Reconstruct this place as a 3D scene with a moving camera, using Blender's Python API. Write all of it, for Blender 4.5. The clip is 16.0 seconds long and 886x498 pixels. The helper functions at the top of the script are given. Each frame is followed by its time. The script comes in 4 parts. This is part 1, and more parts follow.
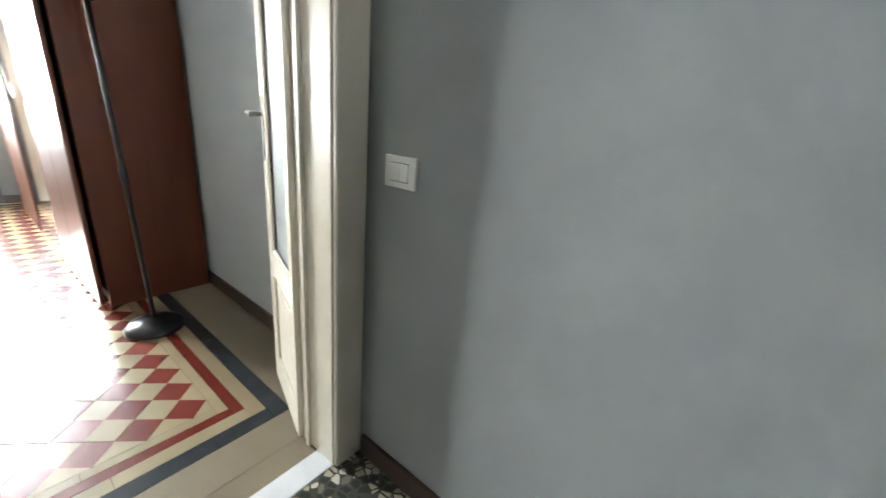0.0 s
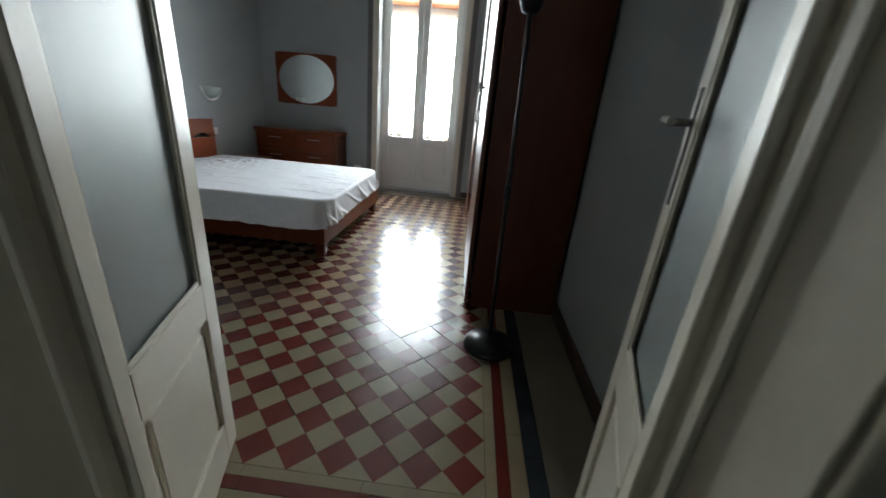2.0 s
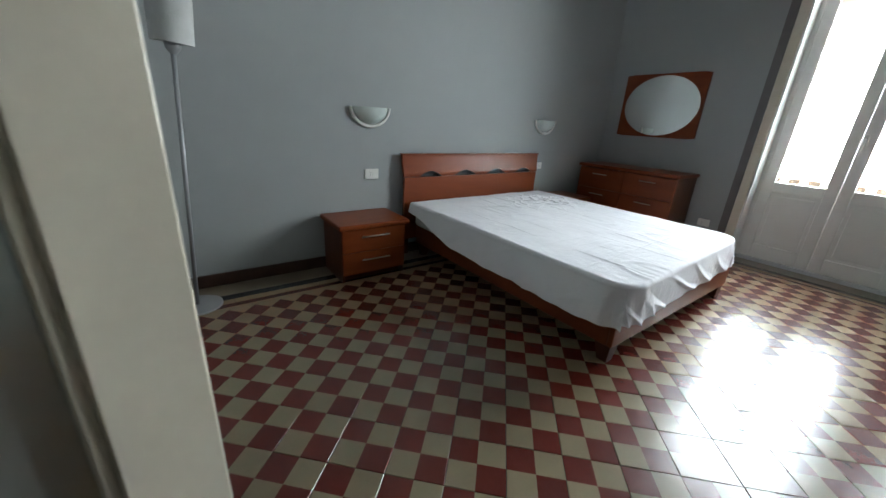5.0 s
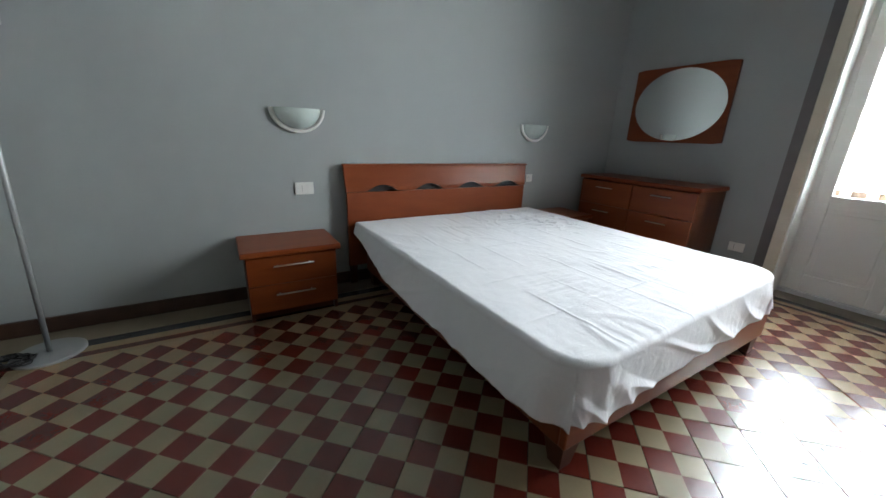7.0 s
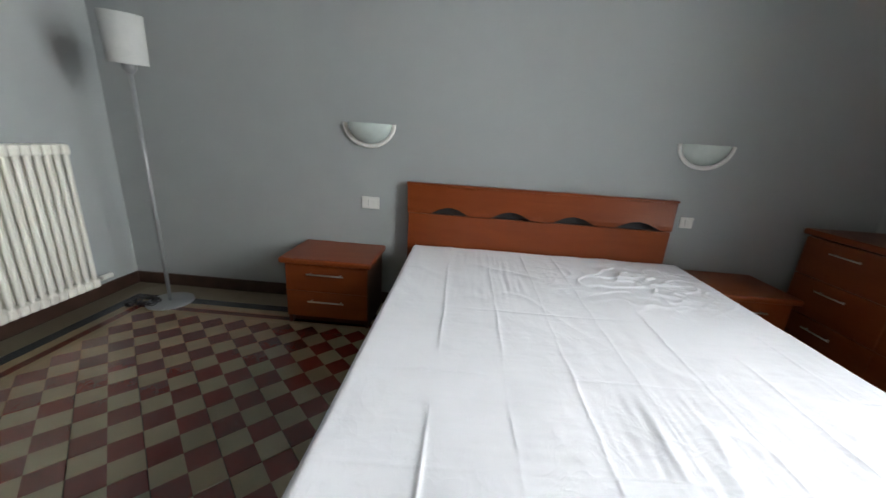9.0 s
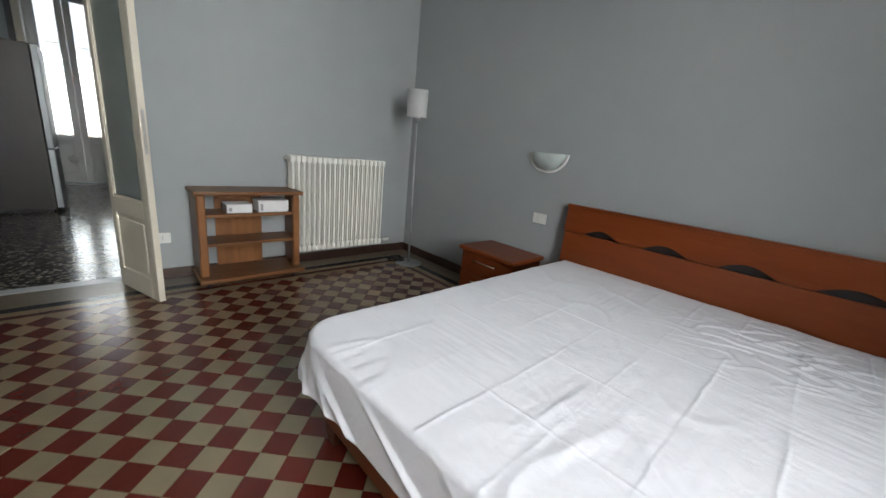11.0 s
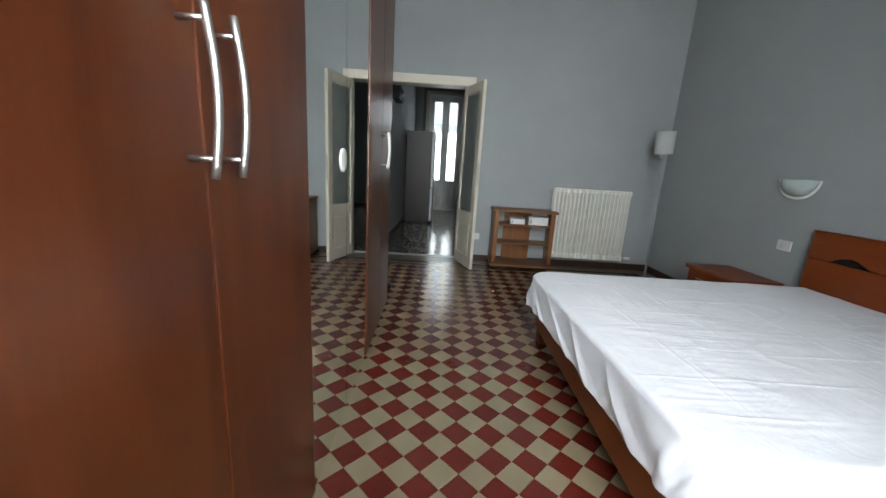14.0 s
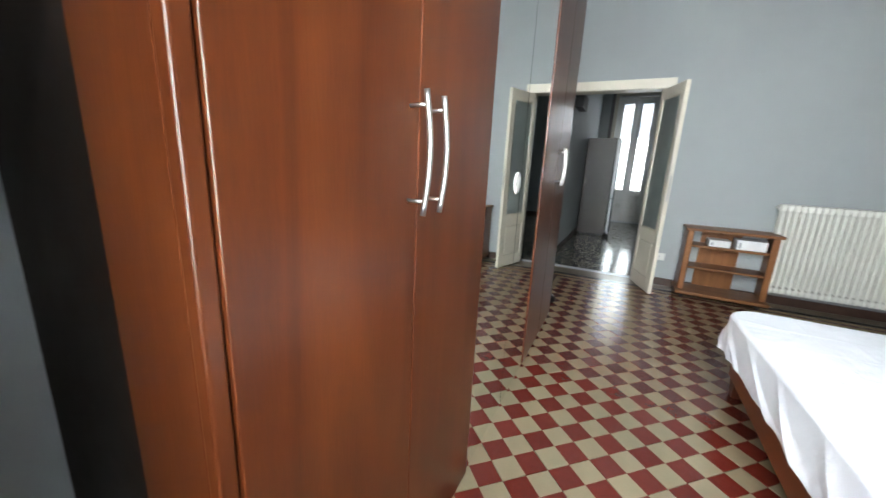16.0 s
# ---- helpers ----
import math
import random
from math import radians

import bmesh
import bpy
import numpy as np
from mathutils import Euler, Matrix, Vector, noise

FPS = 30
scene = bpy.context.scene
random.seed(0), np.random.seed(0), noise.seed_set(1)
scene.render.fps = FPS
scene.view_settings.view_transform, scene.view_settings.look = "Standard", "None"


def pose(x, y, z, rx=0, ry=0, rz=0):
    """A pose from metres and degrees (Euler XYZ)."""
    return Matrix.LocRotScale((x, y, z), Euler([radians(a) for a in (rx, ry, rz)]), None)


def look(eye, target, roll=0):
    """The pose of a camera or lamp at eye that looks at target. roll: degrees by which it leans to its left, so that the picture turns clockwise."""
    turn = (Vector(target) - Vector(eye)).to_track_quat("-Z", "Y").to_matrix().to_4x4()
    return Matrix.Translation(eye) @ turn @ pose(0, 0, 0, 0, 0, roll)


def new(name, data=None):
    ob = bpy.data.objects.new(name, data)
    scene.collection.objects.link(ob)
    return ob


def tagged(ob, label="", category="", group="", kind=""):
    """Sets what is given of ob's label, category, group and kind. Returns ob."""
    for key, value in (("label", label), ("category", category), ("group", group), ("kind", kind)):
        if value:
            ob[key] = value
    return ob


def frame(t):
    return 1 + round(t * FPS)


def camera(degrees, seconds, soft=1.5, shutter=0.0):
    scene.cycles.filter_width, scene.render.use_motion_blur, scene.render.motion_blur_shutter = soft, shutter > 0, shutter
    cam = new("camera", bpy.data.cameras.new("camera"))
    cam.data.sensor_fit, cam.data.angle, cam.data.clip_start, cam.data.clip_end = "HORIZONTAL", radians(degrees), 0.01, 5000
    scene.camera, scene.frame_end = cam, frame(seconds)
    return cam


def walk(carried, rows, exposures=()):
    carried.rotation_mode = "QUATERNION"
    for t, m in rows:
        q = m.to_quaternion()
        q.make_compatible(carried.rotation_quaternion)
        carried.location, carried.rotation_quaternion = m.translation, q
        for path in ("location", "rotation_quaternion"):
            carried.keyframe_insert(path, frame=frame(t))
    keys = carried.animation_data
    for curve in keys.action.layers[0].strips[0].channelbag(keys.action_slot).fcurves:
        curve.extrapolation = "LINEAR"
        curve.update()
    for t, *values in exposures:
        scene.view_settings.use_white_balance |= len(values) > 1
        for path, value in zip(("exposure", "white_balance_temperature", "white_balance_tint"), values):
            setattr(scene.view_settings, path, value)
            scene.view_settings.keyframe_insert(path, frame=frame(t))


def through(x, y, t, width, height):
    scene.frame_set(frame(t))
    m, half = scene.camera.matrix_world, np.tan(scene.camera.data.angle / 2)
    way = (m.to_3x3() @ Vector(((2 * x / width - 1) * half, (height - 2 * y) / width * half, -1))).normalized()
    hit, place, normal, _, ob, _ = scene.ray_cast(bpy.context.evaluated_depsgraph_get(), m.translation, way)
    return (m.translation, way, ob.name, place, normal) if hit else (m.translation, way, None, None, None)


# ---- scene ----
EXPOSURES = [(0, 5.15, 6450, 10), (0.5, 4.65, 6450, 10), (1.0, 4.0, 6450, 8), (1.5, 3.05, 6250, 6), (2, 2.4, 6150, 6), (3, 2.4, 6150, 6), (4.5, 2.6, 6150, 6), (7, 2.8, 6250, 7), (8.5, 2.8, 6400, 9), (9.5, 2.7, 6600, 11), (10, 2.65, 6600, 11), (12.5, 1.95, 6450, 11), (13, 1.9, 6450, 10), (14, 2.2, 6300, 9), (15, 2.35, 6250, 9), (15.5, 2.65, 6250, 9), (16, 3.0, 6250, 9)]
cam = camera(101.9, 16.0, 1.5, 0.3)
PATH = [
    (0, (1.042, 2.794, 1.175), (-0.086, 4.321, 0.548), 5.6),
    (0.5, (0.856, 2.938, 1.162), (-0.626, 4.105, 0.495), 5.2),
    (1, (0.755, 3.025, 1.149), (-1.012, 3.671, 0.469), 5.1),
    (1.5, (0.608, 3.069, 1.137), (-1.253, 3.306, 0.443), 5.1),
    (2, (0.46, 3.054, 1.14), (-1.412, 2.948, 0.445), 5.1),
    (2.5, (0.291, 3.02, 1.136), (-1.527, 2.558, 0.443), 5.1),
    (3, (0.123, 2.972, 1.13), (-1.628, 2.288, 0.447), 4.4),
    (3.5, (-0.05, 2.922, 1.123), (-1.73, 2.073, 0.447), 4.1),
    (4, (-0.227, 2.885, 1.109), (-1.732, 1.747, 0.445), 3.9),
    (4.5, (-0.336, 2.789, 1.164), (-1.548, 1.36, 0.465), 4.2),
    (7, (-1.258, 2.551, 1.09), (-2.264, 0.928, 0.493), 2.4),
    (7.5, (-1.516, 2.502, 1.114), (-2.353, 0.785, 0.521), 2.7),
    (8, (-1.765, 2.408, 1.124), (-2.384, 0.6, 0.536), 3.2),
    (8.5, (-2.072, 2.369, 1.154), (-2.356, 0.479, 0.565), 3.1),
    (9, (-2.341, 2.35, 1.159), (-2.247, 0.44, 0.574), 3.8),
    (9.5, (-2.597, 2.306, 1.186), (-2.057, 0.473, 0.598), 4.4),
    (10, (-2.809, 2.375, 1.17), (-1.819, 0.733, 0.599), 5.8),
    (12.5, (-3.965, 2.592, 1.15), (-2.22, 1.706, 0.737), 4.3),
    (13, (-4.171, 2.629, 1.17), (-2.275, 2.172, 0.731), 4.2),
    (13.5, (-4.337, 2.658, 1.168), (-2.391, 2.531, 0.722), 4.1),
    (14, (-4.475, 2.674, 1.152), (-2.525, 2.659, 0.709), 3.6),
    (14.5, (-4.555, 2.662, 1.17), (-2.614, 2.807, 0.709), 3.3),
    (15, (-4.549, 2.687, 1.143), (-2.623, 2.982, 0.692), 3.1),
    (15.5, (-4.552, 2.722, 1.179), (-2.673, 3.235, 0.724), 2.7),
    (16, (-4.571, 2.641, 1.22), (-2.833, 3.516, 0.758), 2.8),
]
walk(cam, [(t, look(eye, target, roll)) for t, eye, target, roll in PATH], EXPOSURES)

# ---- daylight ----
world = bpy.data.worlds.new("daylight")
scene.world = world
world.use_nodes = True
wn, wl = world.node_tree.nodes, world.node_tree.links
sky = wn.new("ShaderNodeTexSky")
sky.sky_type = 'NISHITA'
sky.sun_disc = False
sky.sun_elevation = radians(32)
sky.sun_rotation = radians(70)
sky.dust_density = 3.0
wl.new(sky.outputs[0], wn["Background"].inputs[0])
wn["Background"].inputs[1].default_value = 0.15
sun_data = bpy.data.lights.new("sun", 'SUN')
sun_data.energy, sun_data.angle, sun_data.color = 5.0, radians(2), (1, 0.97, 0.93)
sun = new("sun", sun_data)
sun.matrix_world = look((26, 4, 16.4), (0, 0, 0))


def window_daylight(name, x, y, z, wide, high, watts, facing):
    """Daylight of sky and sunlit fronts as it comes in through a balcony door's panes."""
    data = bpy.data.lights.new(name, 'AREA')
    data.shape, data.size, data.size_y, data.energy, data.color = 'RECTANGLE', wide, high, watts, (0.95, 0.98, 1.0)
    data.spread = radians(125)
    new(name, data).matrix_world = look((x, y, z), (x + facing, y, z - 0.22))


window_daylight("daylight_bedroom", -5.20, 2.215, 1.72, 1.05, 1.85, 14, 1)
window_daylight("daylight_hall", 5.50, 2.735, 1.75, 0.75, 1.95, 1.7, -1)

# ---- materials ----


def mat(name, color, rough=0.5, metal=0.0, vary=0.12, scale=6.0, bump=0.05, fine=120.0, spec=0.5, stretch=(1, 1, 1), rnd=0.0, **extra):
    """A painted, stone, wood or metal surface: two scales of colour noise, varied gloss and fine relief."""
    m = bpy.data.materials.new(name)
    m.use_nodes = True
    n, l = m.node_tree.nodes, m.node_tree.links
    b = n["Principled BSDF"]
    tc = n.new("ShaderNodeTexCoord")
    mp = n.new("ShaderNodeMapping")
    mp.inputs["Scale"].default_value = stretch
    l.new(tc.outputs["Object"], mp.inputs[0])
    big, small = n.new("ShaderNodeTexNoise"), n.new("ShaderNodeTexNoise")
    for t, s, d in ((big, scale, 4), (small, fine, 3)):
        t.inputs["Scale"].default_value = s
        t.inputs["Detail"].default_value = d
        l.new(mp.outputs[0], t.inputs["Vector"])
    add = n.new("ShaderNodeMath")
    add.operation = 'MULTIPLY_ADD'
    add.inputs[1].default_value = 0.35
    l.new(small.outputs[0], add.inputs[0])
    l.new(big.outputs[0], add.inputs[2])
    last = add.outputs[0]
    if rnd:
        info = n.new("ShaderNodeObjectInfo")
        a2 = n.new("ShaderNodeMath")
        a2.operation = 'MULTIPLY_ADD'
        a2.inputs[1].default_value = rnd
        l.new(info.outputs["Random"], a2.inputs[0])
        l.new(last, a2.inputs[2])
        last = a2.outputs[0]
    ramp = n.new("ShaderNodeValToRGB")
    lo, hi = 1 - vary, 1 + vary
    ramp.color_ramp.elements[0].position, ramp.color_ramp.elements[1].position = 0.4, 0.95 + rnd
    ramp.color_ramp.elements[0].color = (*[min(1, c * lo) for c in color], 1)
    ramp.color_ramp.elements[1].color = (*[min(1, c * hi) for c in color], 1)
    l.new(last, ramp.inputs[0])
    l.new(ramp.outputs[0], b.inputs["Base Color"])
    rr = n.new("ShaderNodeMapRange")
    rr.inputs["To Min"].default_value, rr.inputs["To Max"].default_value = rough * 0.85, min(1, rough * 1.15)
    l.new(big.outputs[0], rr.inputs["Value"])
    l.new(rr.outputs[0], b.inputs["Roughness"])
    b.inputs["Metallic"].default_value = metal
    b.inputs["Specular IOR Level"].default_value = spec
    if bump:
        bp = n.new("ShaderNodeBump")
        bp.inputs["Strength"].default_value = bump
        bp.inputs["Distance"].default_value = 0.01
        l.new(add.outputs[0], bp.inputs["Height"])
        l.new(bp.outputs[0], b.inputs["Normal"])
    for key, value in extra.items():
        b.inputs[key.replace("_", " ")].default_value = value
    return m


def wood(name, dark, light, axis, rough=0.35, ring=9.0, gloss=0.3):
    """Veneer with long grain along one axis."""
    m = bpy.data.materials.new(name)
    m.use_nodes = True
    n, l = m.node_tree.nodes, m.node_tree.links
    b = n["Principled BSDF"]
    tc = n.new("ShaderNodeTexCoord")
    mp = n.new("ShaderNodeMapping")
    mp.inputs["Scale"].default_value = [0.09 if i == axis else 1.0 for i in range(3)]
    l.new(tc.outputs["Object"], mp.inputs[0])
    warp = n.new("ShaderNodeTexNoise")
    warp.inputs["Scale"].default_value, warp.inputs["Detail"].default_value = ring, 6
    warp.inputs["Distortion"].default_value = 1.2
    grain = n.new("ShaderNodeTexNoise")
    grain.inputs["Scale"].default_value, grain.inputs["Detail"].default_value = 220, 4
    l.new(mp.outputs[0], warp.inputs["Vector"])
    l.new(mp.outputs[0], grain.inputs["Vector"])
    mix = n.new("ShaderNodeMath")
    mix.operation = 'MULTIPLY_ADD'
    mix.inputs[1].default_value = 0.3
    l.new(grain.outputs[0], mix.inputs[0])
    l.new(warp.outputs[0], mix.inputs[2])
    # broad flame figure under the fine grain
    mp2 = n.new("ShaderNodeMapping")
    mp2.inputs["Scale"].default_value = [0.28 if i == axis else 1.0 for i in range(3)]
    l.new(tc.outputs["Object"], mp2.inputs[0])
    flame = n.new("ShaderNodeTexNoise")
    flame.inputs["Scale"].default_value, flame.inputs["Detail"].default_value, flame.inputs["Distortion"].default_value = 3.2, 3, 2.2
    l.new(mp2.outputs[0], flame.inputs["Vector"])
    mix2 = n.new("ShaderNodeMath")
    mix2.operation = 'MULTIPLY_ADD'
    mix2.inputs[1].default_value = 0.45
    l.new(flame.outputs[0], mix2.inputs[0])
    soft = n.new("ShaderNodeMath")
    soft.operation = 'MULTIPLY'
    soft.inputs[1].default_value = 0.6
    l.new(mix.outputs[0], soft.inputs[0])
    l.new(soft.outputs[0], mix2.inputs[2])
    mix = mix2
    ramp = n.new("ShaderNodeValToRGB")
    ramp.color_ramp.elements[0].position, ramp.color_ramp.elements[1].position = 0.42, 0.8
    ramp.color_ramp.elements[0].color, ramp.color_ramp.elements[1].color = (*dark, 1), (*light, 1)
    l.new(mix.outputs[0], ramp.inputs[0])
    l.new(ramp.outputs[0], b.inputs["Base Color"])
    b.inputs["Roughness"].default_value = rough
    b.inputs["Specular IOR Level"].default_value = gloss
    bp = n.new("ShaderNodeBump")
    bp.inputs["Strength"].default_value, bp.inputs["Distance"].default_value = 0.04, 0.004
    l.new(grain.outputs[0], bp.inputs["Height"])
    l.new(bp.outputs[0], b.inputs["Normal"])
    return m


def glass(name, color=(0.95, 1, 0.98), rough=0.0, ior=1.45, through=1.0):
    """Clear glass; with through under 1, etched glass that also scatters light back."""
    m = bpy.data.materials.new(name)
    m.use_nodes = True
    b = m.node_tree.nodes["Principled BSDF"]
    b.inputs["Base Color"].default_value = (*color, 1)
    b.inputs["Roughness"].default_value = rough
    b.inputs["Transmission Weight"].default_value = through
    b.inputs["IOR"].default_value = ior
    return m


WALL = mat("wall_paint", (0.336, 0.356, 0.356), 0.75, vary=0.03, scale=1.3, bump=0.08, fine=260, spec=0.3)
CEIL = mat("ceiling_paint", (0.46, 0.46, 0.44), 0.85, vary=0.03, scale=1.5, bump=0.05, spec=0.2)
CREAM = mat("door_paint", (0.66, 0.61, 0.50), 0.38, vary=0.05, scale=5, bump=0.06, fine=60)
WHITE = mat("white_paint", (0.78, 0.78, 0.75), 0.4, vary=0.03, scale=4, bump=0.04)
RADW = mat("radiator_enamel", (0.74, 0.73, 0.66), 0.35, vary=0.03, scale=5, bump=0.03)
SKIRT = mat("skirting_stone", (0.05, 0.026, 0.018), 0.35, vary=0.3, scale=14, bump=0.05)
# CHERRY_Z and CARCASS have shade in their colour, darker than the other cherries
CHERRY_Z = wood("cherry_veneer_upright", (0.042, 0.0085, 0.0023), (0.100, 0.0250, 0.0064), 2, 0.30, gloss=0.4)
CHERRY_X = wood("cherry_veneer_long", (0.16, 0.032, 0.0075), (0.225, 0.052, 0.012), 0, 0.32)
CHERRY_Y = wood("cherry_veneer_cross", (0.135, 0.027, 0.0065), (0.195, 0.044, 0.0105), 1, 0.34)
CARCASS = wood("dark_shaded_cherry", (0.052, 0.0110, 0.003), (0.078, 0.0180, 0.005), 2, 0.45)
# near-black umber: shade on the wardrobe's end panel, put into the colour
PANEL_SHADE = mat("panel_shade_umber", (0.008, 0.005, 0.0035), 0.6, vary=0.2, scale=10, spec=0.2)
WALNUT = wood("walnut_laminate", (0.13, 0.055, 0.02), (0.24, 0.105, 0.04), 1, 0.38)
WALNUT_Z = wood("walnut_laminate_upright", (0.16, 0.065, 0.024), (0.29, 0.125, 0.045), 2, 0.34)
RED = mat("tile_red", (0.105, 0.0140, 0.0085), 0.22, vary=0.16, scale=9, bump=0.012, fine=90, rnd=0.25, spec=0.85)
TCREAM = mat("tile_cream", (0.245, 0.195, 0.120), 0.22, vary=0.09, scale=9, bump=0.012, fine=90, rnd=0.25, spec=0.85)
TBLACK = mat("tile_black", (0.028, 0.032, 0.036), 0.2, vary=0.3, scale=9, bump=0.012)
TTAN = mat("tile_plain", (0.17, 0.14, 0.095), 0.3, vary=0.15, scale=4, bump=0.02)
GROUT = mat("grout", (0.035, 0.03, 0.025), 0.8, vary=0.3, scale=20)
MARBLE = mat("threshold_marble", (0.6, 0.62, 0.64), 0.3, vary=0.12, scale=7, bump=0.02)
AGED = mat("aged_nickel", (0.20, 0.19, 0.17), 0.35, 1.0, vary=0.15, scale=30, bump=0.02)
CASING_SHADE = mat("casing_shade_grey", (0.15, 0.14, 0.14), 0.6, vary=0.12, scale=6)
STEEL = mat("brushed_nickel", (0.52, 0.51, 0.48), 0.42, 1.0, vary=0.06, scale=30, bump=0.02)
GREYMETAL = mat("grey_enamel", (0.34, 0.35, 0.36), 0.4, 0.4, vary=0.08, scale=9, bump=0.02)
# side colour darkened for shade, as the added window lamp lights it too much
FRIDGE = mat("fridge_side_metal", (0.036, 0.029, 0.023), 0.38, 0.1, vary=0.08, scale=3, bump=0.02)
BLACK = mat("black_enamel", (0.008, 0.008, 0.009), 0.3, spec=0.3, vary=0.2, scale=9, bump=0.01)
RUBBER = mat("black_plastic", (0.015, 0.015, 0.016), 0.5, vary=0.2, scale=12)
PLASTIC = mat("white_plastic", (0.72, 0.72, 0.68), 0.35, vary=0.03, scale=8, bump=0.01)
SHADE = mat("lamp_shade_fabric", (0.46, 0.47, 0.46), 0.8, vary=0.05, scale=20, bump=0.1)
CARD = mat("white_card", (0.75, 0.75, 0.74), 0.6, vary=0.04, scale=9)
SHEET = mat("cotton_sheet", (0.82, 0.83, 0.87), 0.85, vary=0.025, scale=7, bump=0.12, fine=420, spec=0.2, Sheen_Weight=0.2)


def crumple(m):
    """Soft ridged creases over a cloth material, at two sizes."""
    n, l = m.node_tree.nodes, m.node_tree.links
    b = n["Principled BSDF"]
    tc = n.new("ShaderNodeTexCoord")
    normal = b.inputs["Normal"].links[0].from_socket
    for scale, dist, strength in ((3.2, 0.02, 0.12), (11, 0.008, 0.22)):
        t = n.new("ShaderNodeTexNoise")
        t.inputs["Scale"].default_value, t.inputs["Detail"].default_value, t.inputs["Distortion"].default_value = scale, 2.5, 1.4
        l.new(tc.outputs["Object"], t.inputs["Vector"])
        off, ab, pw = n.new("ShaderNodeMath"), n.new("ShaderNodeMath"), n.new("ShaderNodeMath")
        off.operation, ab.operation, pw.operation = 'SUBTRACT', 'ABSOLUTE', 'POWER'
        off.inputs[1].default_value = 0.5
        pw.inputs[1].default_value = 0.7
        l.new(t.outputs[0], off.inputs[0])
        l.new(off.outputs[0], ab.inputs[0])
        l.new(ab.outputs[0], pw.inputs[0])
        bp = n.new("ShaderNodeBump")
        bp.invert = True
        bp.inputs["Strength"].default_value, bp.inputs["Distance"].default_value = strength, dist
        l.new(pw.outputs[0], bp.inputs["Height"])
        l.new(normal, bp.inputs["Normal"])
        normal = bp.outputs[0]
    l.new(normal, b.inputs["Normal"])


crumple(SHEET)
MATTR = mat("mattress_ticking", (0.7, 0.69, 0.66), 0.8, vary=0.06, scale=12)
MIRROR = mat("mirror_silver", (0.86, 0.88, 0.87), 0.012, 1.0, vary=0.0, bump=0.0)
PANE = glass("window_glass")
FROST = glass("frosted_glass", (0.50, 0.55, 0.53), 0.45, through=0.75)
OPAL = mat("opal_glass", (0.60, 0.68, 0.65), 0.22, vary=0.08, scale=14, bump=0.02, Transmission_Weight=0.25)
STUCCO = mat("facade_stucco", (0.87, 0.83, 0.75), 0.9, vary=0.08, scale=0.6, bump=0.1, fine=30)
CORNICE = mat("cornice_terracotta", (0.5, 0.2, 0.1), 0.8, vary=0.15, scale=2)
STONE = mat("balcony_stone", (0.62, 0.45, 0.33), 0.8, vary=0.12, scale=5, bump=0.1)
SHUTTER = mat("shutter_paint", (0.35, 0.27, 0.24), 0.6, vary=0.1, scale=6)
STREET = mat("street_asphalt", (0.06, 0.06, 0.06), 0.9, vary=0.2, scale=3)

# ---- builders ----


def thing(name, base, label, category, group="", kind=""):
    ob = new(name)
    ob.location = base
    return tagged(ob, label, category, group, kind)


def top_of(ob):
    while ob.parent:
        ob = ob.parent
    return ob


def part(name, bm, material, parent, label="", smooth=False):
    """Links a bmesh, given in the room's metres, as one mesh under a thing or a part."""
    me = bpy.data.meshes.new(name)
    if parent:
        bmesh.ops.translate(bm, verts=bm.verts, vec=-Vector(top_of(parent).location))
    bmesh.ops.recalc_face_normals(bm, faces=bm.faces)
    bm.to_mesh(me)
    bm.free()
    for f in me.polygons:
        f.use_smooth = smooth
    for m in (material if isinstance(material, (list, tuple)) else [material]):
        me.materials.append(m)
    ob = new(name, me)
    if parent:
        ob.parent = parent
    if label:
        ob["label"] = label
    return ob


def box(x0, x1, y0, y1, z0, z1, bevel=0.0, bm=None, seg=2):
    own = bmesh.new()
    bmesh.ops.create_cube(own, size=1, matrix=Matrix.LocRotScale(
        ((x0 + x1) / 2, (y0 + y1) / 2, (z0 + z1) / 2), None, (abs(x1 - x0), abs(y1 - y0), abs(z1 - z0))))
    if bevel:
        bmesh.ops.bevel(own, geom=own.edges, offset=bevel, segments=seg, affect='EDGES', profile=0.5)
    return own if bm is None else join(bm, own)


def join(bm, other):
    me = bpy.data.meshes.new("scratch")
    other.to_mesh(me)
    other.free()
    bm.from_mesh(me)
    bpy.data.meshes.remove(me)
    return bm


def lathe(profile, x, y, z=0.0, steps=32, bm=None):
    """Turns a profile of (radius, height) about an upright axis."""
    own = bmesh.new()
    rings = []
    for r, h in profile:
        if r < 1e-5:
            rings.append([own.verts.new((x, y, z + h))])
        else:
            rings.append([own.verts.new((x + r * math.cos(a * 2 * math.pi / steps), y + r * math.sin(a * 2 * math.pi / steps), z + h)) for a in range(steps)])
    for a, b in zip(rings, rings[1:]):
        for i in range(steps):
            j = (i + 1) % steps
            q = [a[i % len(a)], a[j % len(a)], b[j % len(b)], b[i % len(b)]]
            q = list(dict.fromkeys(q))
            if len(q) > 2:
                own.faces.new(q)
    return own if bm is None else join(bm, own)


